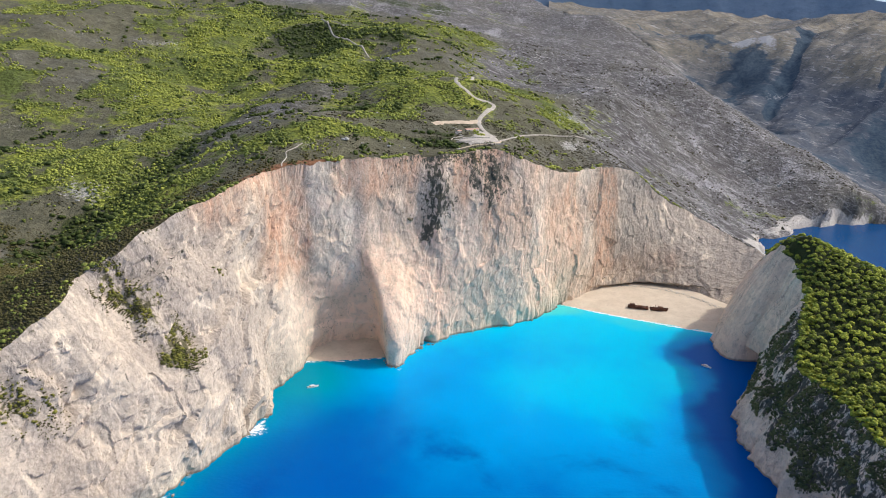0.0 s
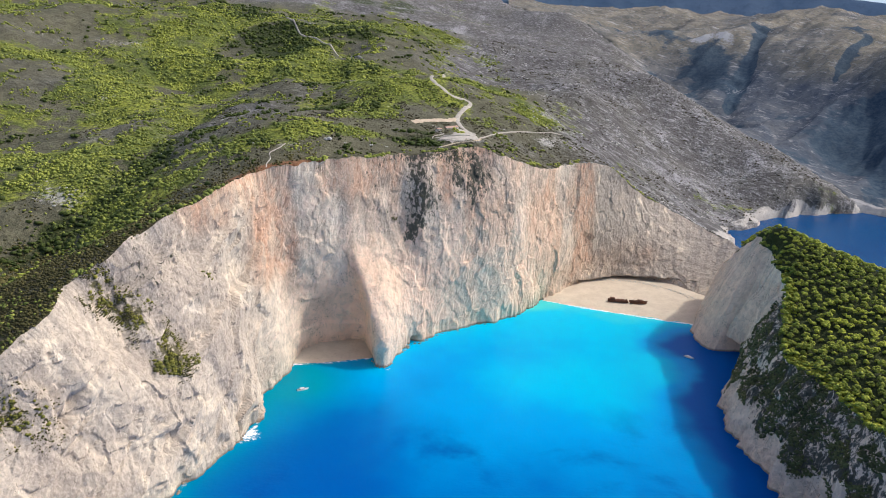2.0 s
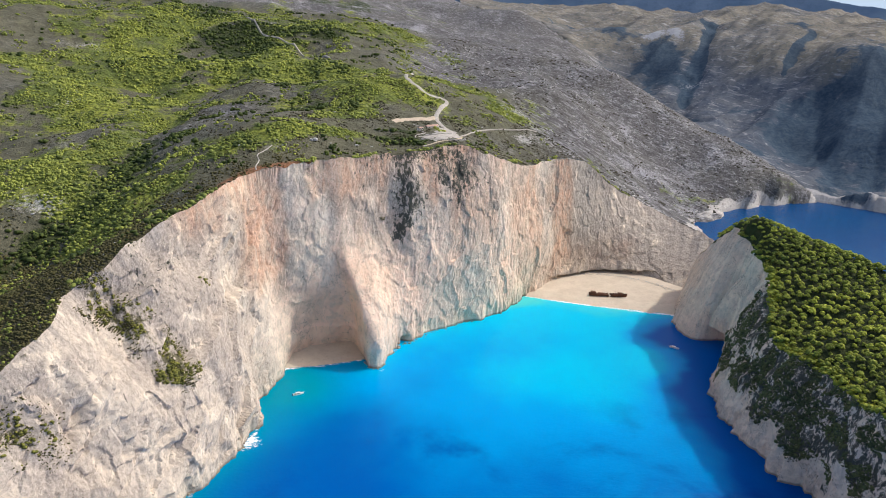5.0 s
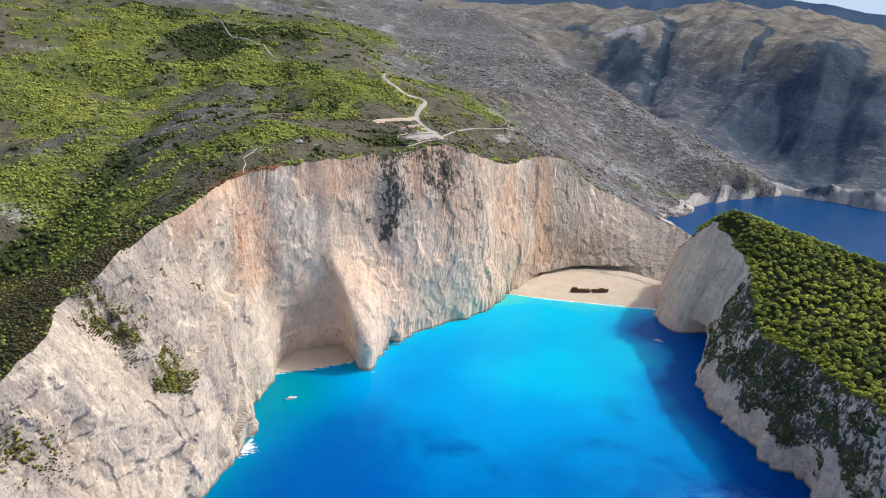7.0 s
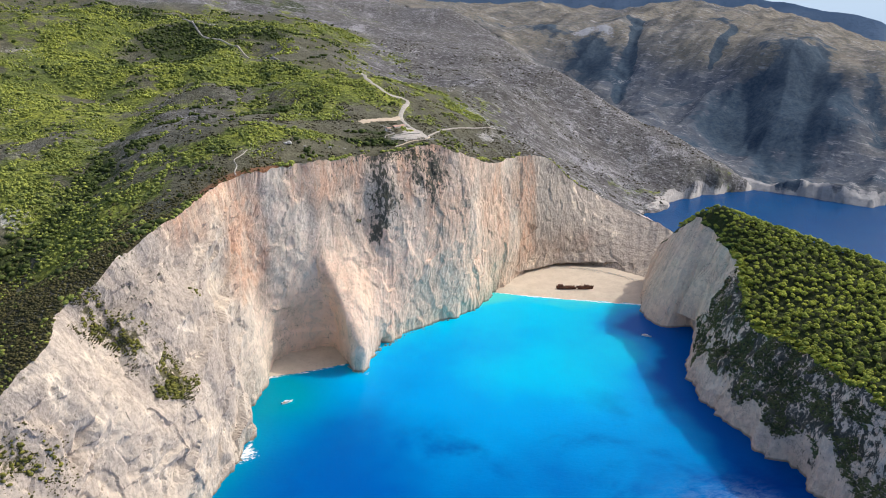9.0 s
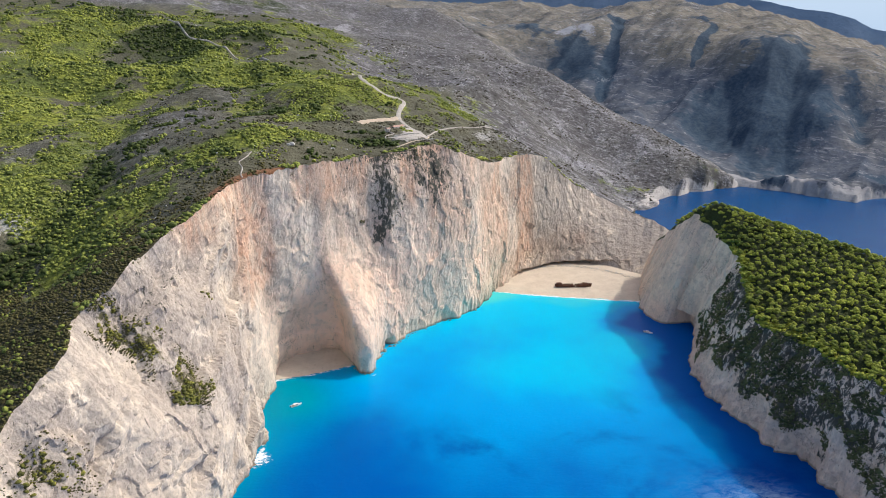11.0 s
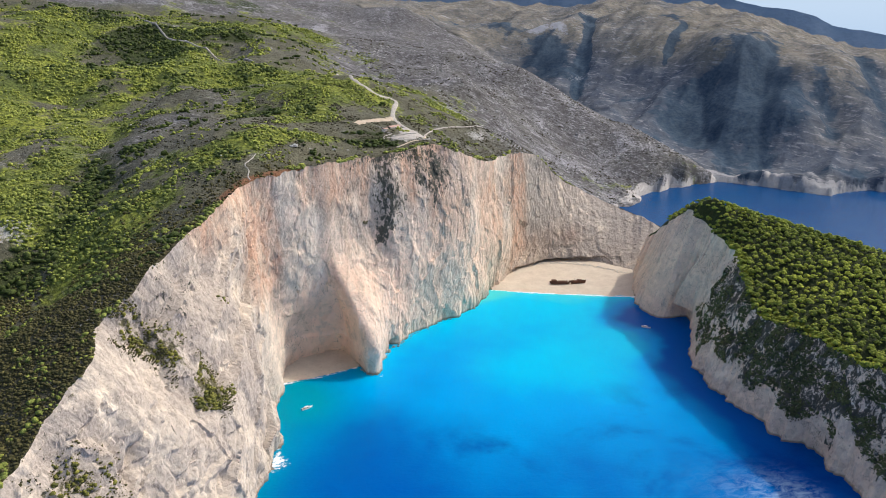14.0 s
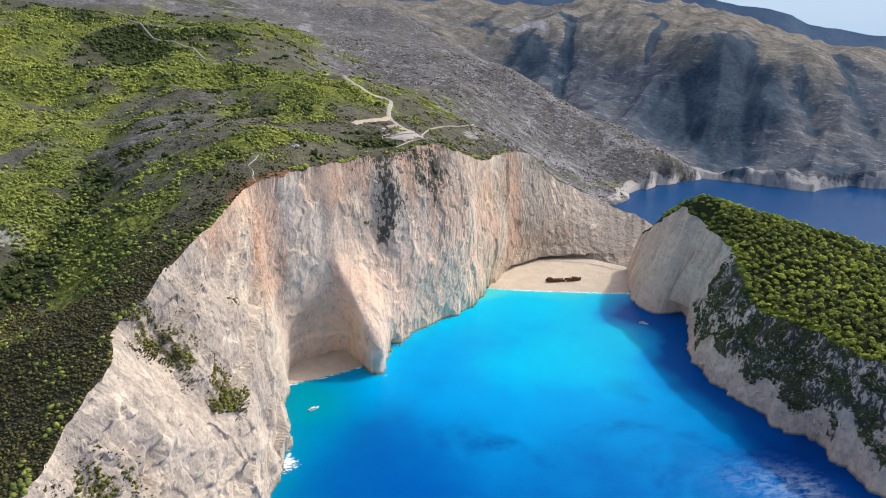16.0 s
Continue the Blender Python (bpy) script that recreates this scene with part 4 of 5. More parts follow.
foam = foam + 0.62 * np.exp(-distance(BACK_BAY[3:19], sx, sy) / 7) * np.clip(0.5 + 0.9 * fbm(sx / 60, sy / 60, 2, 3), 0, 1.3)
ob = mesh_grid("water", np.stack([sx, sy, np.zeros_like(sx)], -1), SEA, {"deep": np.clip(deep, 0, 1), "teal": np.clip(teal, 0, 1), "open": smooth(sx + 0.25 * (sy - 700), 470, 540) * smooth(sy, 560, 700), "weed": np.clip(smooth(-sy, -620, -480) * smooth(d_shore, 20, 60), 0, 1), "foam": np.clip(foam, 0, 1), "painted_sheen": np.clip(painted_sheen, 0, 1)})
tagged(ob, "calm turquoise to deep blue sea water", "sea", kind="structure")


# ---- beaches ----
def bank_height(t, rise):
    return np.where(t < 0, 6 * t, rise * np.clip(t, 0, 1.0) ** 0.8)


def sand_bank(front, back, rise, name, label):
    f, b = spline(front, 90), spline(back, 90)
    t = np.linspace(-0.25, 1.25, 40)[:, None, None]
    p = f[None] * (1 - t) + b[None] * t
    zz = bank_height(t[..., 0], rise) + fbm(p[..., 0] / 14, p[..., 1] / 14, 0, 3) * 0.22
    tagged(mesh_grid(name, np.concatenate([p, zz[..., None]], -1), SAND), label, "beach", kind="structure")


sand_bank([(230, 846), (272, 828), (315, 810), (357, 792), (404, 776)], [(238, 862), (299, 915), (353, 925), (404, 898), (439, 840)], 4.5, "beach", "broad pale sand beach under the cliff")
sand_bank([(-62, 667), (-26, 672), (10, 681), (22, 684)], [(-64, 692), (-34, 706), (2, 715), (24, 716)], 4.0, "cove_beach", "narrow strip of shaded sand in the cove")


# ---- foliage tools ----
rng = np.random.default_rng(7)


def ico(sub):
    bm = bmesh.new()
    bmesh.ops.create_icosphere(bm, subdivisions=sub, radius=1.0)
    vs = np.array([q.co[:] for q in bm.verts])
    fs = np.array([[q.index for q in f.verts] for f in bm.faces])
    bm.free()
    return vs, fs


ICO1 = ico(1)


def tri_object(name, vs, fs, material, smooth_shade=True):
    me = bpy.data.meshes.new(name)
    me.vertices.add(len(vs))
    me.vertices.foreach_set("co", vs.astype(np.float32).ravel())
    me.loops.add(fs.size)
    me.loops.foreach_set("vertex_index", fs.astype(np.int32).ravel())
    me.polygons.add(len(fs))
    me.polygons.foreach_set("loop_start", np.arange(0, fs.size, 3, dtype=np.int32))
    me.polygons.foreach_set("use_smooth", np.full(len(fs), smooth_shade))
    me.update(calc_edges=True)
    me.materials.append(material)
    return me


def many(points, sizes, source, squash=0.75, jitter=0.28, sink=0.25):
    """Jittered clumps at points, as one set of vertices and triangles."""
    vs, fs = source
    n, m = len(points), len(vs)
    r = 1 + jitter * rng.standard_normal((n, m, 1)).clip(-1.6, 1.6)
    wide = 1 + 0.25 * rng.standard_normal((n, 1, 3)).clip(-1.5, 1.5)
    p = vs[None] * r * wide * sizes[:, None, None]
    p[..., 2] *= squash
    p[..., 2] += sizes[:, None] * (squash - sink)
    p += points[:, None, :]
    f = fs[None] + (np.arange(n) * m)[:, None, None]
    return p.reshape(-1, 3), f.reshape(-1, 3)


def pine_crown():
    """A rounded crown of many uneven clumps, about 1 m in radius."""
    pts, sizes = [], []
    for i in range(11):
        a, u = i * 2.399, (i + 0.5) / 11
        rad = 0.78 * math.sqrt(u) * (0.85 + 0.3 * rng.random())
        pts.append((rad * math.cos(a), rad * math.sin(a), 0.42 * (1 - u) + 0.12 * rng.standard_normal()))
        sizes.append(0.38 + 0.13 * rng.random())
    return many(np.array(pts), np.array(sizes), ICO1, 0.72, 0.16, 0.72)


def headland_point(ci, ri):
    """A place on the headland's top by its column and row."""
    c0, r0 = int(ci), int(ri)
    return top[min(r0, top.shape[0] - 1), min(c0, HC - 1)]


# ---- pines on the headland ----
crowns = [pine_crown() for _ in range(5)]
crown_meshes = [tri_object("crown", vs, fs, PINE) for vs, fs in crowns]
BARK = plain("bark", (0.10, 0.075, 0.05), (0.16, 0.12, 0.09), 2.0)


def trunk_mesh():
    bm = bmesh.new()
    bmesh.ops.create_cone(bm, cap_ends=True, segments=6, radius1=0.09, radius2=0.04, depth=1.1)
    for q in bm.verts:
        q.co.x += 0.05 * q.co.z
    for k in range(3):
        limb = bmesh.ops.create_cone(bm, cap_ends=True, segments=5, radius1=0.035, radius2=0.015, depth=0.6)
        bmesh.ops.transform(bm, verts=limb["verts"], matrix=pose(0.15 * math.cos(k * 2.1), 0.15 * math.sin(k * 2.1), 0.45, 0, 45, math.degrees(k * 2.1)))
    me = bpy.data.meshes.new("trunk")
    bm.to_mesh(me)
    bm.free()
    me.materials.append(BARK)
    return me


trunk = trunk_mesh()
taken, spots = {}, []
tries = rng.random((22000, 3))
for a, b, c in tries:
    ri = int(b * 74)
    p = headland_point(a * (HC - 1), ri)
    px, py, pz = p
    if not 300 < py < 800 or pz < 20:
        continue
    key = (int(px // 4), int(py // 4))
    if any((key[0] + i, key[1] + j) in taken and math.hypot(taken[key[0] + i, key[1] + j][0] - px, taken[key[0] + i, key[1] + j][1] - py) < 5.4 for i in (-1, 0, 1) for j in (-1, 0, 1)):
        continue
    taken[key] = (px, py)
    spots.append((px, py, pz, 2.0 + 2.0 * c ** 1.2))
spots.sort(key=lambda q: abs(q[1] - 560) + 0.6 * abs(q[0] - 410))
for i, (px, py, pz, size) in enumerate(spots[:290]):
    tree = new("pine_tree")
    tree.matrix_world = Matrix.Translation((px, py, pz - 0.2)) @ Matrix.Rotation(i * 2.4, 4, "Z") @ Matrix.Scale(size, 4)
    t = new("trunk", trunk)
    t.parent, t.location = tree, (0, 0, 0.4)
    c = new("crown", crown_meshes[i % 5])
    c.parent, c.location = tree, (0, 0, 0.95)
    tagged(tree, "small round-crowned green pine on the headland", "tree", "pines on the headland")
rest = spots[290:]
vs, fs, off = [], [], 0
for i, (px, py, pz, size) in enumerate(rest):
    a, b = crowns[i % 5]
    r = i * 1.7
    rot = np.array([[math.cos(r), -math.sin(r), 0], [math.sin(r), math.cos(r), 0], [0, 0, 1]])
    vs.append(a @ rot.T * size + np.array([px, py, pz + 0.8 * size]))
    fs.append(b + off)
    off += len(a)
if vs:
    ob = new("pine_wood", tri_object("pine_wood", np.vstack(vs), np.vstack(fs), PINE))
    tagged(ob, "dense wood of small green pines over the headland", "wood", kind="stuff")


# ---- scrub ----
def scatter(name, pts, sizes, source, material, label, squash=0.7):
    vs, fs = many(np.asarray(pts, float), np.asarray(sizes, float), source, squash)
    ob = new(name, tri_object(name, vs, fs, material))
    tagged(ob, label, "scrub", kind="stuff")


_inland = [tuple(p) for p in brink[::10, :2]] + [(900, 900), (4000, 1500), (3000, 5000), (-4000, 5000), (-4000, 0)]


def sow(n, box, weight, size_lo, size_hi):
    q = rng.random((n, 3))
    qx, qy = box[0] + q[:, 0] * (box[2] - box[0]), box[1] + q[:, 1] * (box[3] - box[1])
    keep = inside(_inland, qx, qy) & (weight(qx, qy) > q[:, 2]) & (distance(_lanes, qx, qy) > 5)
    qx, qy = qx[keep], qy[keep]
    return np.c_[qx, qy, height(qx, qy)], size_lo + (size_hi - size_lo) * rng.random(len(qx)) ** 2.2


ROAD = [(134, 838), (131, 852), (126, 873), (119, 888), (118, 913), (126, 940), (138, 970), (144, 989), (138, 993), (127, 990), (117, 989), (106, 1001), (99, 1008), (94, 1024), (100, 1060), (116, 1120), (132, 1220), (144, 1341)]
TRACK = [(60, 868), (79, 884), (94, 891), (109, 901), (118, 914)]
PATH_EAST = [(136, 850), (143, 865), (159, 893), (180, 921), (212, 947), (237, 961), (262, 981), (276, 1004), (290, 1030)]
FAR_ROAD = [(2, 1336), (-28, 1420), (-62, 1510), (-98, 1566), (-120, 1598), (-130, 1622), (-136, 1645), (-150, 1690), (-164, 1732)]
CLIFF_PATH = [(-80, 659), (-81, 668), (-79, 680), (-81, 691), (-77, 698), (-73, 704), (-69, 713)]
_lanes = [tuple(p) for p in spline(CLIFF_PATH, 20)] + [(-4000, 9000)] + [tuple(p) for p in spline(ROAD, 60)] + [(9000, 9000)] + [tuple(p) for p in spline(TRACK, 20)] + [(4000, 9000)] + [tuple(p) for p in spline(FAR_ROAD, 30)]


def cover_near(x, y):
    g = greenness(x, y) + 0.6 * fbm(x / 22, y / 22, 11, 4)
    return smooth(g, 0.34, 0.85) * (1 - 0.6 * brownness(x, y)) * (1 - 0.85 * near_brink(x, y, 42) * (1 - spot(x, y, -40, 766, 80, 18, 0.55))) * (1 - 0.8 * smooth(ridge_ground(x, y), 0.4, 0.9))


def cover_wood(x, y):
    return smooth(woodiness(x, y) + 0.5 * fbm(x / 20, y / 20, 5, 3), 0.35, 0.8)


def cover_dry(x, y):
    return 0.55 * smooth(fbm(x / 20, y / 20, 4, 3), -0.2, 0.7) * (1 - smooth(greenness(x, y), 0.3, 0.6))


pts, sz = sow(72000, (-480, 440, 330, 1150), cover_near, 0.6, 2.3)
scatter("maquis", pts, sz, ICO1, BUSH, "dense green maquis bushes on the plateau")
pts, sz = sow(42000, (-760, 1100, 300, 1900), cover_near, 1.0, 3.2)
scatter("hill_scrub", pts, sz, ICO1, BUSH, "green scrub on the hills behind")
DARK_LEAVES = leaves("dark_leaves", (0.045, 0.066, 0.020), (0.125, 0.155, 0.036))
pts, sz = sow(26000, (-420, 520, 200, 1150), cover_wood, 1.0, 3.4)
scatter("tall_scrub", pts, sz, ICO1, DARK_LEAVES, "dark green tall scrub in the gullies")
pts, sz = sow(22000, (-520, 1150, 260, 1950), cover_wood, 1.6, 4.4)
scatter("hill_wood", pts, sz, ICO1, DARK_LEAVES, "dark green wood on the hills behind")
DRY = leaves("dry_scrub", (0.045, 0.042, 0.026), (0.10, 0.088, 0.045))
pts, sz = sow(34000, (-330, 440, 330, 1150), cover_dry, 0.5, 1.3)
scatter("dry_scrub", pts, sz, ICO1, DRY, "low dry brown scrub on stony ground", 0.55)

pts, sz = sow(22000, (-60, 740, 330, 1010), lambda x, y: 0.8 * smooth(fbm(x / 13, y / 13, 14, 4), -0.1, 0.6) * (distance([(95, 812), (110, 830), (122, 850)], x, y) > 17), 0.4, 1.3)
scatter("heath", pts, sz, ICO1, DRY, "low dark heath round the viewpoint", 0.55)
OLIVE = leaves("olive_scrub", (0.080, 0.074, 0.032), (0.185, 0.162, 0.055))
pts, sz = sow(52000, (-330, 380, -40, 760), lambda x, y: np.clip(0.05 + brownness(x, y), 0, 0.9) * smooth(fbm(x / 16, y / 16, 6, 4), -0.5, 0.4), 0.5, 1.5)
scatter("olive_maquis", pts, sz, ICO1, OLIVE, "dense low olive-brown maquis above the cliff")

pts, sz = sow(30000, (-330, 380, -150, 640), lambda x, y: 0.8 * smooth(brownness(x, y) + 0.5 * fbm(x / 12, y / 12, 9, 3), 0.1, 0.6), 0.5, 1.4)
scatter("low_maquis", pts, sz, ICO1, OLIVE, "olive-brown maquis covering the slope above the sea cliff", 0.6)

pts, sz = sow(9000, (-340, 380, -110, 720), lambda x, y: smooth(fbm(x / 17, y / 17, 21, 3), 0.30, 0.65) * np.clip(brownness(x, y) + 0.15, 0, 1), 0.6, 1.9)
scatter("green_tufts", pts, sz, ICO1, BUSH, "bright green bushes in clusters among brown maquis")

# bushes along the brink
bi = rng.integers(0, int(COLS * 0.9), 2600)
back = rng.random(2600) ** 1.5 * 9
bp = np.c_[brink[bi, 0] - out[bi, 0] * back, brink[bi, 1] - out[bi, 1] * back]
bn = fbm(bp[:, 0] / 14, bp[:, 1] / 14, 3, 3)
bp = bp[(bn > 0.05) & (spot(bp[:, 0], bp[:, 1], -75, 645, 60, 60) < 0.5)]
scatter("brink_scrub", np.c_[bp, height(bp[:, 0], bp[:, 1]) - 0.2], 0.6 + 1.7 * rng.random(len(bp)) ** 2, ICO1, BUSH, "low green bushes along the cliff edge")


# bushes that cling to the cliff face
def cling(anchors, n, spread, lo, hi):
    a = np.array(anchors, float)
    pick = np.empty((0, 3))
    flat = cliff.reshape(-1, 3)
    best = np.full(len(flat), 1e9)
    for p, q in zip(a, a[1:]):
        d = q - p
        t = np.clip(((flat - p) @ d) / (d @ d), 0, 1)
        best = np.minimum(best, np.linalg.norm(flat - p - t[:, None] * d, axis=1))
    ids = np.nonzero(best < spread)[0]
    w = (1 - best[ids] / spread) * smooth(fbm(flat[ids, 0] / 9, flat[ids, 1] / 9, flat[ids, 2] / 9, 3), -0.25, 0.35)
    ids = rng.choice(ids, n, p=w / w.sum())
    return flat[ids], lo + (hi - lo) * rng.random(n) ** 2


parts = [cling([(-172, 494, 141), (-156, 500, 126), (-146, 502, 114)], 330, 15, 0.4, 1.5),
         cling([(-140, 500, 104), (-128, 500, 86)], 300, 14, 0.4, 1.5), cling([(-131, 494, 78), (-138, 492, 88)], 90, 8, 0.8, 1.9), cling([(-118, 512, 78), (-126, 500, 76)], 60, 8, 0.6, 1.6),
         cling([(-114, 557, 131), (-112, 560, 129)], 18, 5, 0.5, 1.5),
         cling([(-208, 412, 94), (-196, 416, 84)], 120, 16, 0.5, 1.7)]
scatter("cliff_bushes", np.vstack([p[0] for p in parts]), np.concatenate([p[1] for p in parts]), ICO1, leaves("cliff_leaves", (0.105, 0.108, 0.034), (0.40, 0.375, 0.065)), "green and olive bushes clinging to the pale cliff")

parts = [cling([(-176, 492, 143), (-156, 498, 124), (-140, 500, 104), (-126, 500, 84)], 2300, 18, 0.3, 0.9), cling([(-208, 410, 96), (-192, 420, 78)], 420, 24, 0.3, 0.9),
         cling([(38, 722, 140), (44, 728, 132)], 80, 12, 0.3, 0.9), cling([(56, 742, 176), (62, 740, 155)], 60, 16, 0.3, 0.8), cling([(70, 755, 192), (100, 770, 190)], 160, 16, 0.3, 0.9)]
scatter("cliff_scrub", np.vstack([p[0] for p in parts]), np.concatenate([p[1] for p in parts]), ICO1, OLIVE, "small olive tufts clinging to the pale cliff")

# dark growth on the headland's flank
w = (ivy[:LOW] > 0.4) & (fbm(hss[:LOW] / 14, low[..., 2] / 14, 5, 4) > -0.06)
ids = np.argwhere(w)
ids = ids[rng.choice(len(ids), min(len(ids), 8500), replace=False)]
IVY = leaves("ivy_leaves", (0.062, 0.072, 0.034), (0.200, 0.205, 0.080))
scatter("flank_scrub", low[ids[:, 0], ids[:, 1]], 0.5 + 1.3 * rng.random(len(ids)) ** 2, ICO1, IVY, "dark ivy and shrubs on the headland cliff")
FRINGE = leaves("fringe_leaves", (0.17, 0.19, 0.028), (0.46, 0.46, 0.05))
# bright fringe on the headland's crest
ids, tt = rng.integers(0, HC, 2400), np.abs(rng.standard_normal((2400, 1))) * 0.06
fr = hc[ids] * (1 - tt) + hr[ids] * tt + np.c_[rng.standard_normal((2400, 2)) * 1.5, np.zeros(2400)]
keep = (fr[:, 1] < 655)
fr = fr[keep]
scatter("crest_scrub", np.c_[fr[:, :2], fr[:, 2] - 0.3], 0.8 + 1.6 * rng.random(len(fr)), ICO1, FRINGE, "bright green bushes along the headland crest")


# ---- distance ----
def far_wall(name, az0, az1, radius, top_of, bottom, material, label, n=160, rows=10):
    az = np.linspace(radians(az0), radians(az1), n)
    tz = np.array([top_of(math.degrees(a)) for a in az])
    t = np.linspace(0, 1, rows)[:, None]
    rr = radius + 350 * t
    px = -160 + rr * np.cos(az)[None]
    py = 30 + rr * np.sin(az)[None]
    pz = bottom + (tz[None] - bottom) * t ** 0.8
    ob = mesh_grid(name, np.stack([px, py, pz], -1), material)
    return tagged(ob, label, "distance", kind="structure")


# the blue of aerial haze is put into the ridge's own colour
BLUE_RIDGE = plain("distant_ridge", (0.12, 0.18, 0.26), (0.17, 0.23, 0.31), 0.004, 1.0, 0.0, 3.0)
far_wall("distant_mountain", 30, 85, 4050, lambda a: np.interp(a, [30, 36, 38.9, 41, 43.4, 44.4, 45.9, 48.5, 51, 56, 62, 85], [250, 270, 290, 312, 337, 375, 403, 434, 462, 500, 540, 580]) + 6 * float(fbm(a * 0.8, 0.0, 0, 4)), -20, BLUE_RIDGE, "wooded mountain ridge far along the coast, coloured in haze blue")
# glowing backdrop wall, added in place of sea haze at the horizon
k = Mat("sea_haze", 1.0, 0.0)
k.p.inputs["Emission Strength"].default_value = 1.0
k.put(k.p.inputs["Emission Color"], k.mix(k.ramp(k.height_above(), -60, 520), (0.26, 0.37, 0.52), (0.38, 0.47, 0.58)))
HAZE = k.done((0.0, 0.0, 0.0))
far_wall("backdrop", -40, 100, 4440, lambda a: 700.0, -60, HAZE, "glowing backdrop painted as pale blue haze over the far sea", 80, 6)


# ---- roads and paths ----
def ribbon(name, points, width, material, label, n=90, lift=0.55):
    c = spline(points, n)
    t = np.gradient(c, axis=0)
    t /= np.linalg.norm(t, axis=1)[:, None]
    w = (width / 2) * (1 + 0.22 * fbm(np.arange(n) / 5.0, np.zeros(n), width, 3))
    off = np.linspace(-1, 1, 7)[:, None]
    px = c[None, :, 0] - t[None, :, 1] * w * off
    py = c[None, :, 1] + t[None, :, 0] * w * off
    pz = height(px, py) + lift * (1 - 0.9 * np.abs(off) ** 4)
    tagged(mesh_grid(name, np.stack([px, py, pz], -1), material), label, "road", kind="structure")


PALE = plain("pale_gravel", (0.34, 0.31, 0.27), (0.52, 0.47, 0.41), 0.25, 0.95, 0.1, 0.1)
EARTH = plain("tan_earth", (0.50, 0.40, 0.29), (0.60, 0.49, 0.37), 0.2, 0.95, 0.1, 0.1)
ribbon("road", ROAD, 5.5, PALE, "pale gravel road winding down the plateau")
ribbon("track", TRACK, 9.0, EARTH, "tan earth parking track beside the road")
ribbon("path", PATH_EAST, 1.8, PALE, "narrow pale footpath along the plateau", 120, 1.0)
ribbon("far_road", FAR_ROAD, 3.6, PALE, "pale road over the green hills", 90, 2.2)
ribbon("cliff_path", CLIFF_PATH, 1.1, PALE, "stony white path near the cliff edge")
ribbon("viewing_ground", [(92, 812), (104, 822), (115, 836), (123, 852), (124, 872)], 25.0, PALE, "bare pale gravel viewing area above the cliff", 60, 0.9)


ribbon("steps_path", [(84, 867), (93, 858), (86, 848), (94, 838), (82, 826), (80, 817)], 1.4, PALE, "narrow pale zigzag path beside the terrace", 60, 0.9)
ribbon("edge_path", [(84, 786), (92, 791), (104, 800), (120, 811), (132, 834), (140, 856)], 2.0, EARTH, "tan earth path along the cliff edge", 70, 0.7)


# ---- things ----
def part(name, bm, material, parent, label="", at=None, smooth_shade=False):
    """One mesh object under a thing or a part."""
    me = bpy.data.meshes.new(name)
    bmesh.ops.recalc_face_normals(bm, faces=bm.faces)
    bm.to_mesh(me)
    bm.free()
    me.materials.append(material)
    if smooth_shade:
        me.polygons.foreach_set("use_smooth", [True] * len(me.polygons))
    ob = new(name, me)
    ob.parent = parent
    if at is not None:
        ob.matrix_local = at
    if label:
        ob["label"] = label
    return ob


def box(x0, y0, z0, x1, y1, z1, bevel=0.0):
    bm = bmesh.new()
    bmesh.ops.create_cube(bm, size=1.0)
    for q in bm.verts:
        q.co = Vector(((x0 + x1) / 2 + q.co.x * (x1 - x0), (y0 + y1) / 2 + q.co.y * (y1 - y0), (z0 + z1) / 2 + q.co.z * (z1 - z0)))
    if bevel:
        bmesh.ops.bevel(bm, geom=bm.edges[:], offset=bevel, segments=1, affect="EDGES")
    return bm


def rod(a, b, r0, r1, seg=7):
    bm = bmesh.new()
    a, b = Vector(a), Vector(b)
    bmesh.ops.create_cone(bm, cap_ends=True, segments=seg, radius1=r0, radius2=r1, depth=(b - a).length)
    turn = (b - a).to_track_quat("Z", "Y").to_matrix().to_4x4()
    bmesh.ops.transform(bm, verts=bm.verts, matrix=Matrix.Translation((a + b) / 2) @ turn)
    return bm


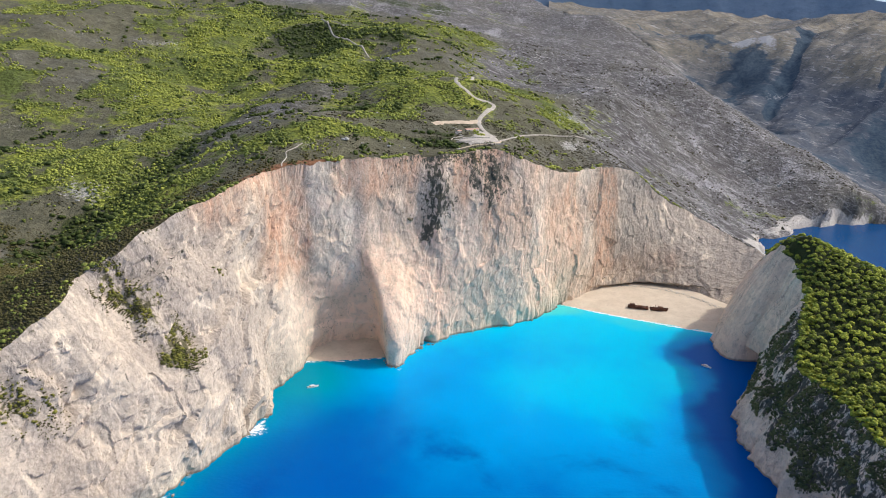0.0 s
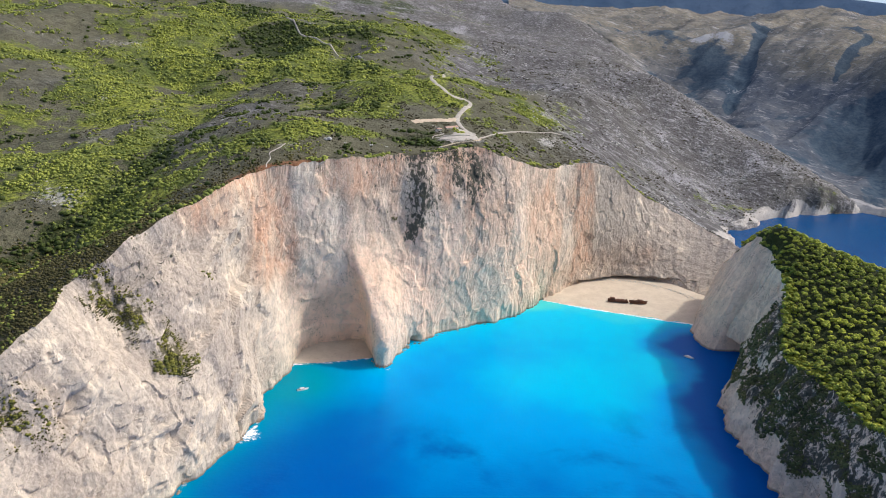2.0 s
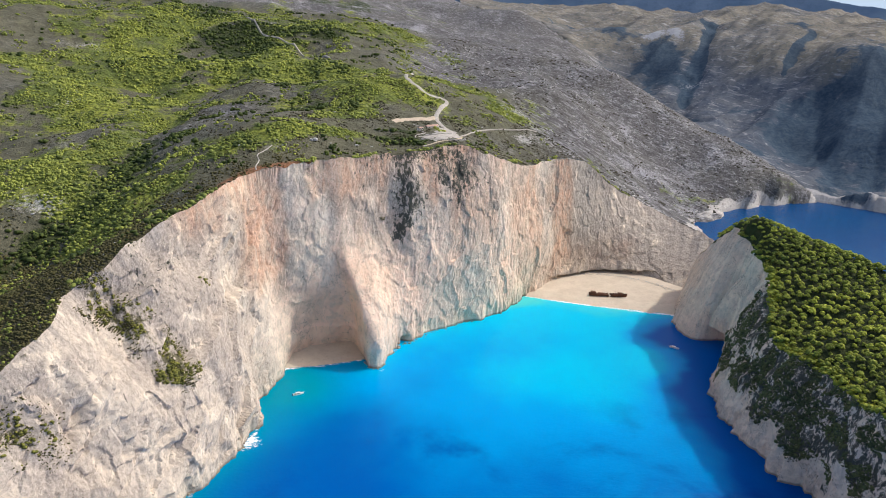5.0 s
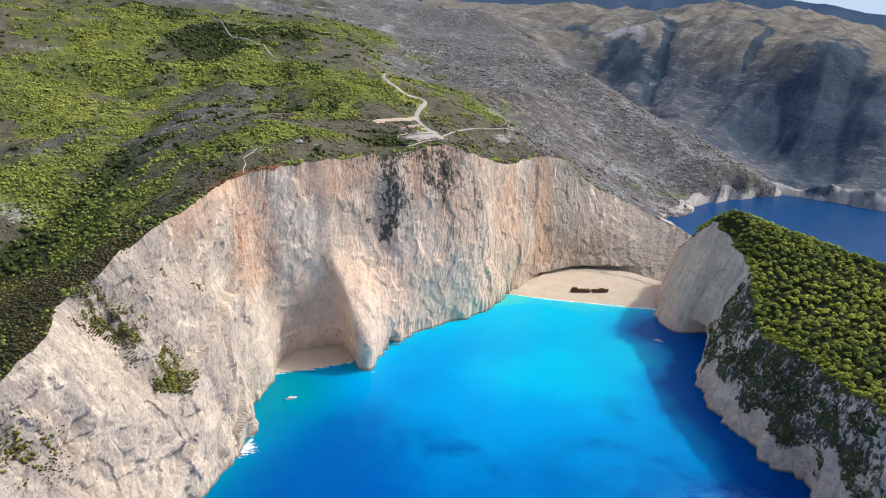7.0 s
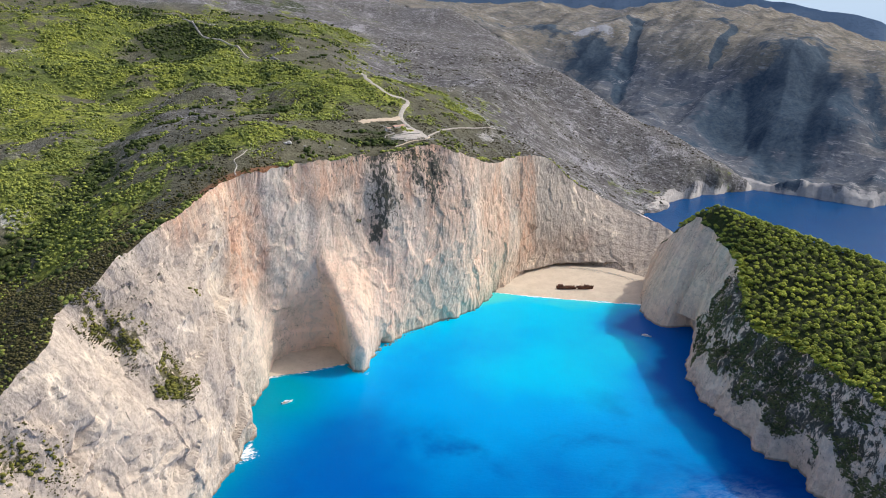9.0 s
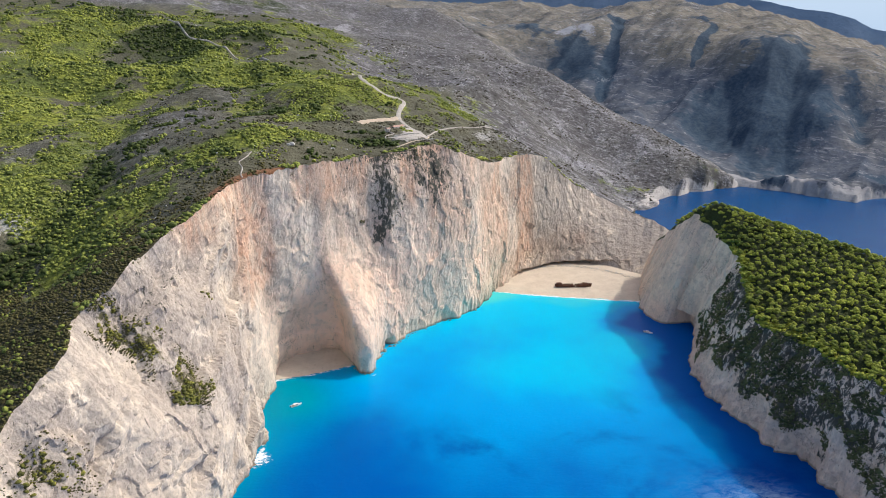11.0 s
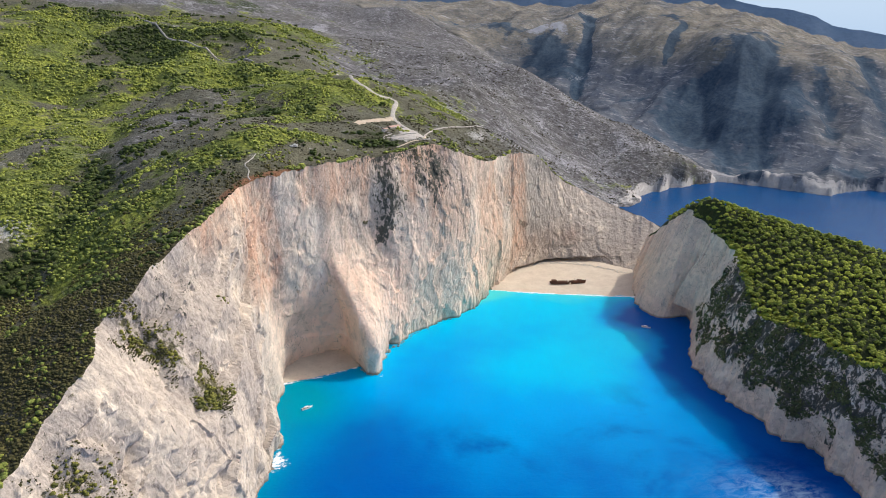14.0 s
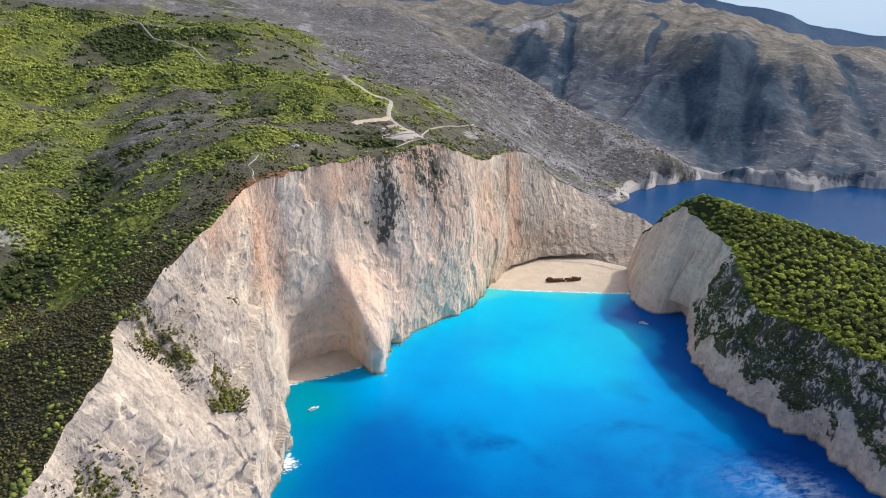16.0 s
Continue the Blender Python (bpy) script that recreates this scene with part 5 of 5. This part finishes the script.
def hull(length, beam, depth, x0, x1, sheer, full=0.55, thick=0.12, torn=0.0, seed=0):
    """A boat's shell between two fractions of its length, bow at +x, open above."""
    rr = random.Random(seed)
    bm = bmesh.new()
    n, m = 26, 7
    rings = []
    for i in range(n + 1):
        f = x0 + (x1 - x0) * i / n
        x = (f - 0.5) * length
        taper = min(1.0, (1 - f) / (1 - full)) ** 0.6 if f > full else 0.86 + 0.14 * min(1, f / 0.2)
        edge = sheer * max(0, f - 0.4) ** 2 * 3 - torn * rr.random()
        ring = []
        for side in (1, -1):
            for j in range(m + 1):
                a = (j / m) * math.pi / 2
                y = beam / 2 * taper * math.sin(a) ** 0.55
                z = (depth + edge) * (1 - math.cos(a)) ** 0.9
                ring.append((side, j, x + 0.10 * length * max(0, f - 0.8) * (z / depth), side * y, z))
        rings.append(ring)
    grid = [[bm.verts.new((q[2], q[3], q[4])) for q in ring] for ring in rings]
    inner = [[bm.verts.new((q[2] - (thick if i == n else 0), q[3] * (1 - 2 * thick / beam), q[4] + (thick if q[1] < m else 0))) for q in ring] for i, ring in enumerate(rings)]
    for g, flip in ((grid, False), (inner, True)):
        for i in range(n):
            for side in (0, 1):
                for j in range(m):
                    a = side * (m + 1) + j
                    f = (g[i][a], g[i + 1][a], g[i + 1][a + 1], g[i][a + 1])
                    bm.faces.new(f[::-1] if flip else f)
    for i in range(n):
        for side in (0, 1):
            a = side * (m + 1) + m
            bm.faces.new((grid[i][a], grid[i + 1][a], inner[i + 1][a], inner[i][a]))
    bmesh.ops.remove_doubles(bm, verts=bm.verts, dist=0.001)
    return bm


# the wrecked freighter on the beach
wreck = new("shipwreck")
wreck.matrix_world = Matrix.Translation((334.5, 838.5, 1.3)) @ Matrix.Rotation(math.atan2(-9.3, 45), 4, "Z") @ Matrix.Rotation(radians(-5), 4, "X")
tagged(wreck, "broken rusted brown ship hull stranded on sand", "shipwreck")
part("stern_hull", hull(47, 8.2, 3.8, 0.0, 0.52, 0.5, 0.55, 0.2, 1.2, 3), RUST, wreck, "rusted stern half with a torn edge")
part("bow_hull", hull(47, 8.2, 4.0, 0.56, 1.0, 1.0, 0.60, 0.2, 1.1, 5), RUST, wreck, "rusted bow half with a torn edge")
part("deck", box(-22, -3.6, 2.9, -2.5, 3.6, 3.1), RUST, wreck)
part("foredeck", box(8, -3.0, 3.6, 18.5, 3.0, 3.85), RUST, wreck)
part("deckhouse", box(-21.5, -2.8, 3.0, -15.5, 2.8, 5.6, 0.15), RUST, wreck, "collapsed rusty deckhouse")
part("hatch_coaming", box(-12.5, -2.2, 3.0, -5.0, 2.2, 4.0, 0.1), RUST, wreck)
part("forecastle", box(12.5, -2.4, 3.8, 18.5, 2.4, 5.4, 0.2), RUST, wreck)
part("mast", rod((9.5, 0, 3.0), (9.0, 0.5, 7.2), 0.22, 0.14), RUST, wreck, "leaning stub of a mast")
part("winch", rod((13, -1.4, 5.7), (13, 1.4, 5.7), 0.5, 0.5, 9), RUST, wreck)
for i in range(4):
    for side in (-1, 1):
        part("rib", rod((-1.0 + i * 1.3, side * 3.2, 0.2), (-1.0 + i * 1.3, side * 3.9, 2.6 + 0.6 * (i % 2)), 0.14, 0.10, 5), RUST, wreck)
part("sand_drift", box(-3, -5.2, -0.6, 6, -2.4, 0.35, 0.25), SAND, wreck, "sand drifted against the broken middle")

WHITE = plain("white_gelcoat", (0.80, 0.80, 0.80), (0.84, 0.84, 0.83), 1.0, 0.25, 0.5, 0.005)
TEAK = plain("teak_deck", (0.42, 0.30, 0.19), (0.50, 0.37, 0.25), 2.0, 0.7)
TINT = plain("tinted_glass", (0.02, 0.03, 0.04), (0.03, 0.04, 0.05), 1.0, 0.08, 0.6, 0.0)
NAVY = plain("navy_canvas", (0.03, 0.05, 0.10), (0.04, 0.06, 0.13), 1.0)
STEEL = plain("stainless_steel", (0.6, 0.6, 0.6), (0.65, 0.65, 0.65), 1.0, 0.25, 0.5, 0.0, 1.0)


def motor_boat(length, x, y, heading, label, canopy):
    b = new("motor_boat")
    b.matrix_world = Matrix.Translation((x, y, -0.45)) @ Matrix.Rotation(radians(heading), 4, "Z")
    tagged(b, label, "boat")
    s = length / 10.0
    part("hull", hull(10 * s, 3.1 * s, 1.35 * s, 0.0, 1.0, 0.5 * s, 0.5, 0.08), WHITE, b, smooth_shade=True)
    part("deck", box(-4.8 * s, -1.25 * s, 1.05 * s, 1.5 * s, 1.25 * s, 1.12 * s), TEAK, b, "teak cockpit floor")
    part("foredeck", box(1.2 * s, -0.95 * s, 1.25 * s, 3.7 * s, 0.95 * s, 1.5 * s, 0.1 * s), WHITE, b)
    cab = part("cabin", box(-1.6 * s, -1.05 * s, 1.1 * s, 1.5 * s, 1.05 * s, 2.25 * s, 0.18 * s), WHITE, b)
    part("windscreen", box(1.42 * s, -0.9 * s, 1.6 * s, 1.60 * s, 0.9 * s, 2.15 * s, 0.03 * s), TINT, cab, "dark tinted windscreen")
    for side in (-1, 1):
        part("side_window", box(-1.2 * s, side * 1.04 * s - 0.03, 1.65 * s, 1.1 * s, side * 1.04 * s + 0.03, 2.05 * s), TINT, cab, "dark tinted side window")
    part("roof", box(-2.4 * s, -1.15 * s, 2.28 * s, 1.5 * s, 1.15 * s, 2.40 * s, 0.04 * s), canopy, b)
    part("seat", box(-4.5 * s, -1.0 * s, 1.12 * s, -3.9 * s, 1.0 * s, 1.6 * s, 0.08 * s), WHITE, b)
    part("engine", box(-5.4 * s, -0.35 * s, 0.5 * s, -4.85 * s, 0.35 * s, 1.75 * s, 0.12 * s), NAVY, b, "dark outboard engine")
    for side in (-1, 1):
        part("rail", rod((1.4 * s, side * 1.05 * s, 1.95 * s), (4.6 * s, side * 0.2 * s, 2.15 * s), 0.03, 0.03, 5), STEEL, b, "thin steel bow rail")
    return b


motor_boat(10.5, -45.5, 615, 20, "white motor boat anchored on turquoise water", WHITE)
motor_boat(10.5, 350.5, 687, -46, "white motor boat moored off the beach in blue water", WHITE)

# the little house and terrace at the viewpoint
PLASTER = plain("white_plaster", (0.66, 0.62, 0.56), (0.74, 0.70, 0.64), 0.6)
TILE = plain("terracotta_tiles", (0.46, 0.29, 0.22), (0.55, 0.37, 0.29), 0.9)
STONE = plain("dry_stone", (0.42, 0.40, 0.36), (0.58, 0.55, 0.50), 0.8, 0.95, 0.1, 0.3)
WOOD = plain("weathered_wood", (0.16, 0.11, 0.08), (0.22, 0.16, 0.11), 1.5)


def gable(x0, y0, x1, y1, z, rise, over):
    bm = bmesh.new()
    x0, y0, x1, y1 = x0 - over, y0 - over, x1 + over, y1 + over
    ym = (y0 + y1) / 2
    low = [bm.verts.new(p) for p in ((x0, y0, z), (x1, y0, z), (x1, y1, z), (x0, y1, z))]
    ridge = [bm.verts.new(p) for p in ((x0, ym, z + rise), (x1, ym, z + rise))]
    bm.faces.new((low[0], low[1], ridge[1], ridge[0]))
    bm.faces.new((low[2], low[3], ridge[0], ridge[1]))
    bm.faces.new((low[1], low[2], ridge[1]))
    bm.faces.new((low[3], low[0], ridge[0]))
    bm.faces.new(low[::-1])
    return bm


def house(x, y, turn, w, d, h, label):
    g = float(np.min(height(np.array([x - w / 2, x + w / 2]), np.array([y, y]))))
    b = new("house")
    b.matrix_world = Matrix.Translation((x, y, g)) @ Matrix.Rotation(radians(turn), 4, "Z")
    tagged(b, label, "house")
    part("wall", box(-w / 2, -d / 2, -2.5, w / 2, d / 2, h), PLASTER, b)
    part("roof", gable(-w / 2, -d / 2, w / 2, d / 2, h, d * 0.22, 0.5), TILE, b, "low terracotta tiled roof")
    part("door", box(-0.5, -d / 2 - 0.06, 0, 0.5, -d / 2 + 0.02, 2.05), WOOD, b, "brown wooden door")
    for k0 in (-0.32, 0.32):
        win = part("window", box(k0 * w - 0.6, -d / 2 - 0.05, 0.95, k0 * w + 0.6, -d / 2 + 0.02, 2.0), TINT, b)
        part("sill", box(k0 * w - 0.7, -d / 2 - 0.18, 0.85, k0 * w + 0.7, -d / 2 - 0.02, 0.95), STONE, win)
    return b


house(106, 871, 38, 19, 6, 2.7, "long low white house with a terracotta roof by the viewpoint")
house(90, 852, 38, 6, 4, 2.4, "little white kiosk with a terracotta roof beside the road")


def stone_wall(points, label):
    """A low dry-stone wall of separate stones."""
    c = spline(points, 60)
    w = new("stone_wall")
    w.matrix_world = Matrix.Translation((c[0][0], c[0][1], float(height(c[0][0], c[0][1]))))
    tagged(w, label, "wall", "terrace walls")
    for i in range(0, 60, 2):
        px, py = c[i]
        pz = float(height(px, py))
        for lay in range(2):
            vs, fs = many(np.zeros((1, 3)), np.array([0.75]), ICO1, 0.8, 0.12, 0.3)
            bm = bmesh.new()
            vv = [bm.verts.new(q) for q in vs]
            for f in fs:
                bm.faces.new([vv[int(q)] for q in f])
            o = part("stone", bm, STONE, w)
            o.location = (px - c[0][0], py - c[0][1], pz - w.location.z + 0.3 + lay * 0.8)


stone_wall([(86, 810), (96, 812), (108, 806), (120, 808), (132, 822), (142, 846)], "low pale dry-stone wall along the cliff edge")
stone_wall([(90, 822), (100, 827), (112, 835), (126, 847)], "low pale dry-stone terrace wall below the house")

# ---- loose rock ----
fi = rng.integers(int(COLS * 0.30), int(COLS * 0.78), 420)
keep = (foot[fi, 0] > 15) & (foot[fi, 0] < 236) & (foot[fi, 1] > 640)
fi = fi[keep]
fp = foot[fi] + out[fi] * (rng.random((len(fi), 1)) ** 2 * 3 - 1 + toe[0][fi][:, None])
scatter("shore_rocks", np.c_[fp, np.full(len(fp), -0.3)], 0.3 + 1.3 * rng.random(len(fp)) ** 2.5, ICO1, ROCK, "tumbled pale boulders at the foot of the cliff", 0.7)
fi = rng.integers(int(COLS * 0.05), int(COLS * 0.30), 200)
fp = foot[fi] + out[fi] * (rng.random((len(fi), 1)) ** 2 * 3 - 1 + toe[0][fi][:, None])
scatter("west_shore_rocks", np.c_[fp, np.full(len(fp), -0.4)], 0.3 + 1.2 * rng.random(len(fp)) ** 2.5, ICO1, ROCK, "tumbled pale boulders along the open shore", 0.7)
pts, sz = sow(26000, (230, 950, 950, 1800), lambda x, y: 0.75 * smooth(stoniness(x, y) + 0.5 * fbm(x / 18, y / 18, 2, 3), 0.25, 0.8) * (1 - smooth(x + 0.1 * y, 1000, 1090)), 0.5, 2.6)
CHALK = plain("white_limestone", (0.42, 0.40, 0.37), (0.60, 0.58, 0.54), 0.4, 0.95, 0.1, 0.3)
ob_pts = pts[pts[:, 2] > 4]
scatter("ridge_rocks", ob_pts, sz[pts[:, 2] > 4], ICO1, CHALK, "white limestone rocks scattered over the ridge", 0.45)
pts, sz = sow(14000, (-360, 520, 330, 1150), lambda x, y: 0.5 * smooth(stoniness(x, y) + 0.5 * fbm(x / 14, y / 14, 2, 3), 0.35, 0.8), 0.4, 1.6)
scatter("plateau_rocks", pts, sz, ICO1, CHALK, "white limestone rocks between the bushes", 0.45)
pts, sz = sow(17000, (260, 950, 950, 1900), lambda x, y: 0.7 * smooth(fbm(x / 30, y / 30, 8, 4), -0.2, 0.6) * (1 - smooth(x + 0.1 * y, 1000, 1090)), 0.7, 2.2)
scatter("ridge_scrub", pts[pts[:, 2] > 6], sz[pts[:, 2] > 6], ICO1, DRY, "sparse dark scrub over the stony ridge", 0.55)


def boulder(x, y, size, label):
    """A pale limestone outcrop of tilted blocks."""
    b = new("boulder")
    g = float(height(np.array([x]), np.array([y]))[0])
    b.matrix_world = Matrix.Translation((x, y, g))
    tagged(b, label, "rock", "outcrops on the plateau")
    for i in range(4):
        vs, fs = many(np.array([(size * 0.5 * math.cos(i * 1.9), size * 0.35 * math.sin(i * 1.9), 0.0)]), np.array([size * (0.75 - 0.12 * i)]), ICO1, 0.5, 0.16, 0.2)
        ob = new("block", tri_object("block", vs, fs, CHALK, False))
        ob.parent = b


for x, y, size in ((-31, 742, 4.2), (-58, 717, 1.8), (-47, 722, 1.5), (12, 762, 1.9), (-14, 748, 1.4), (2, 770, 1.6), (-66, 726, 1.6), (28, 771, 1.3)):
    boulder(x, y, size, "bare white limestone outcrop among low heath")

bc = spline([(246, 862), (299, 908), (353, 917), (400, 890), (428, 850)], 200)
bi2 = rng.integers(60, 200, 420)
bq = bc[bi2] + np.c_[rng.standard_normal(420) * 2.0, -np.abs(rng.standard_normal(420)) * 4.0]
scatter("beach_stones", np.c_[bq, np.full(420, 4.1)], 0.25 + 0.9 * rng.random(420) ** 3, ICO1, STONE, "grey fallen stones along the back of the beach", 0.6)
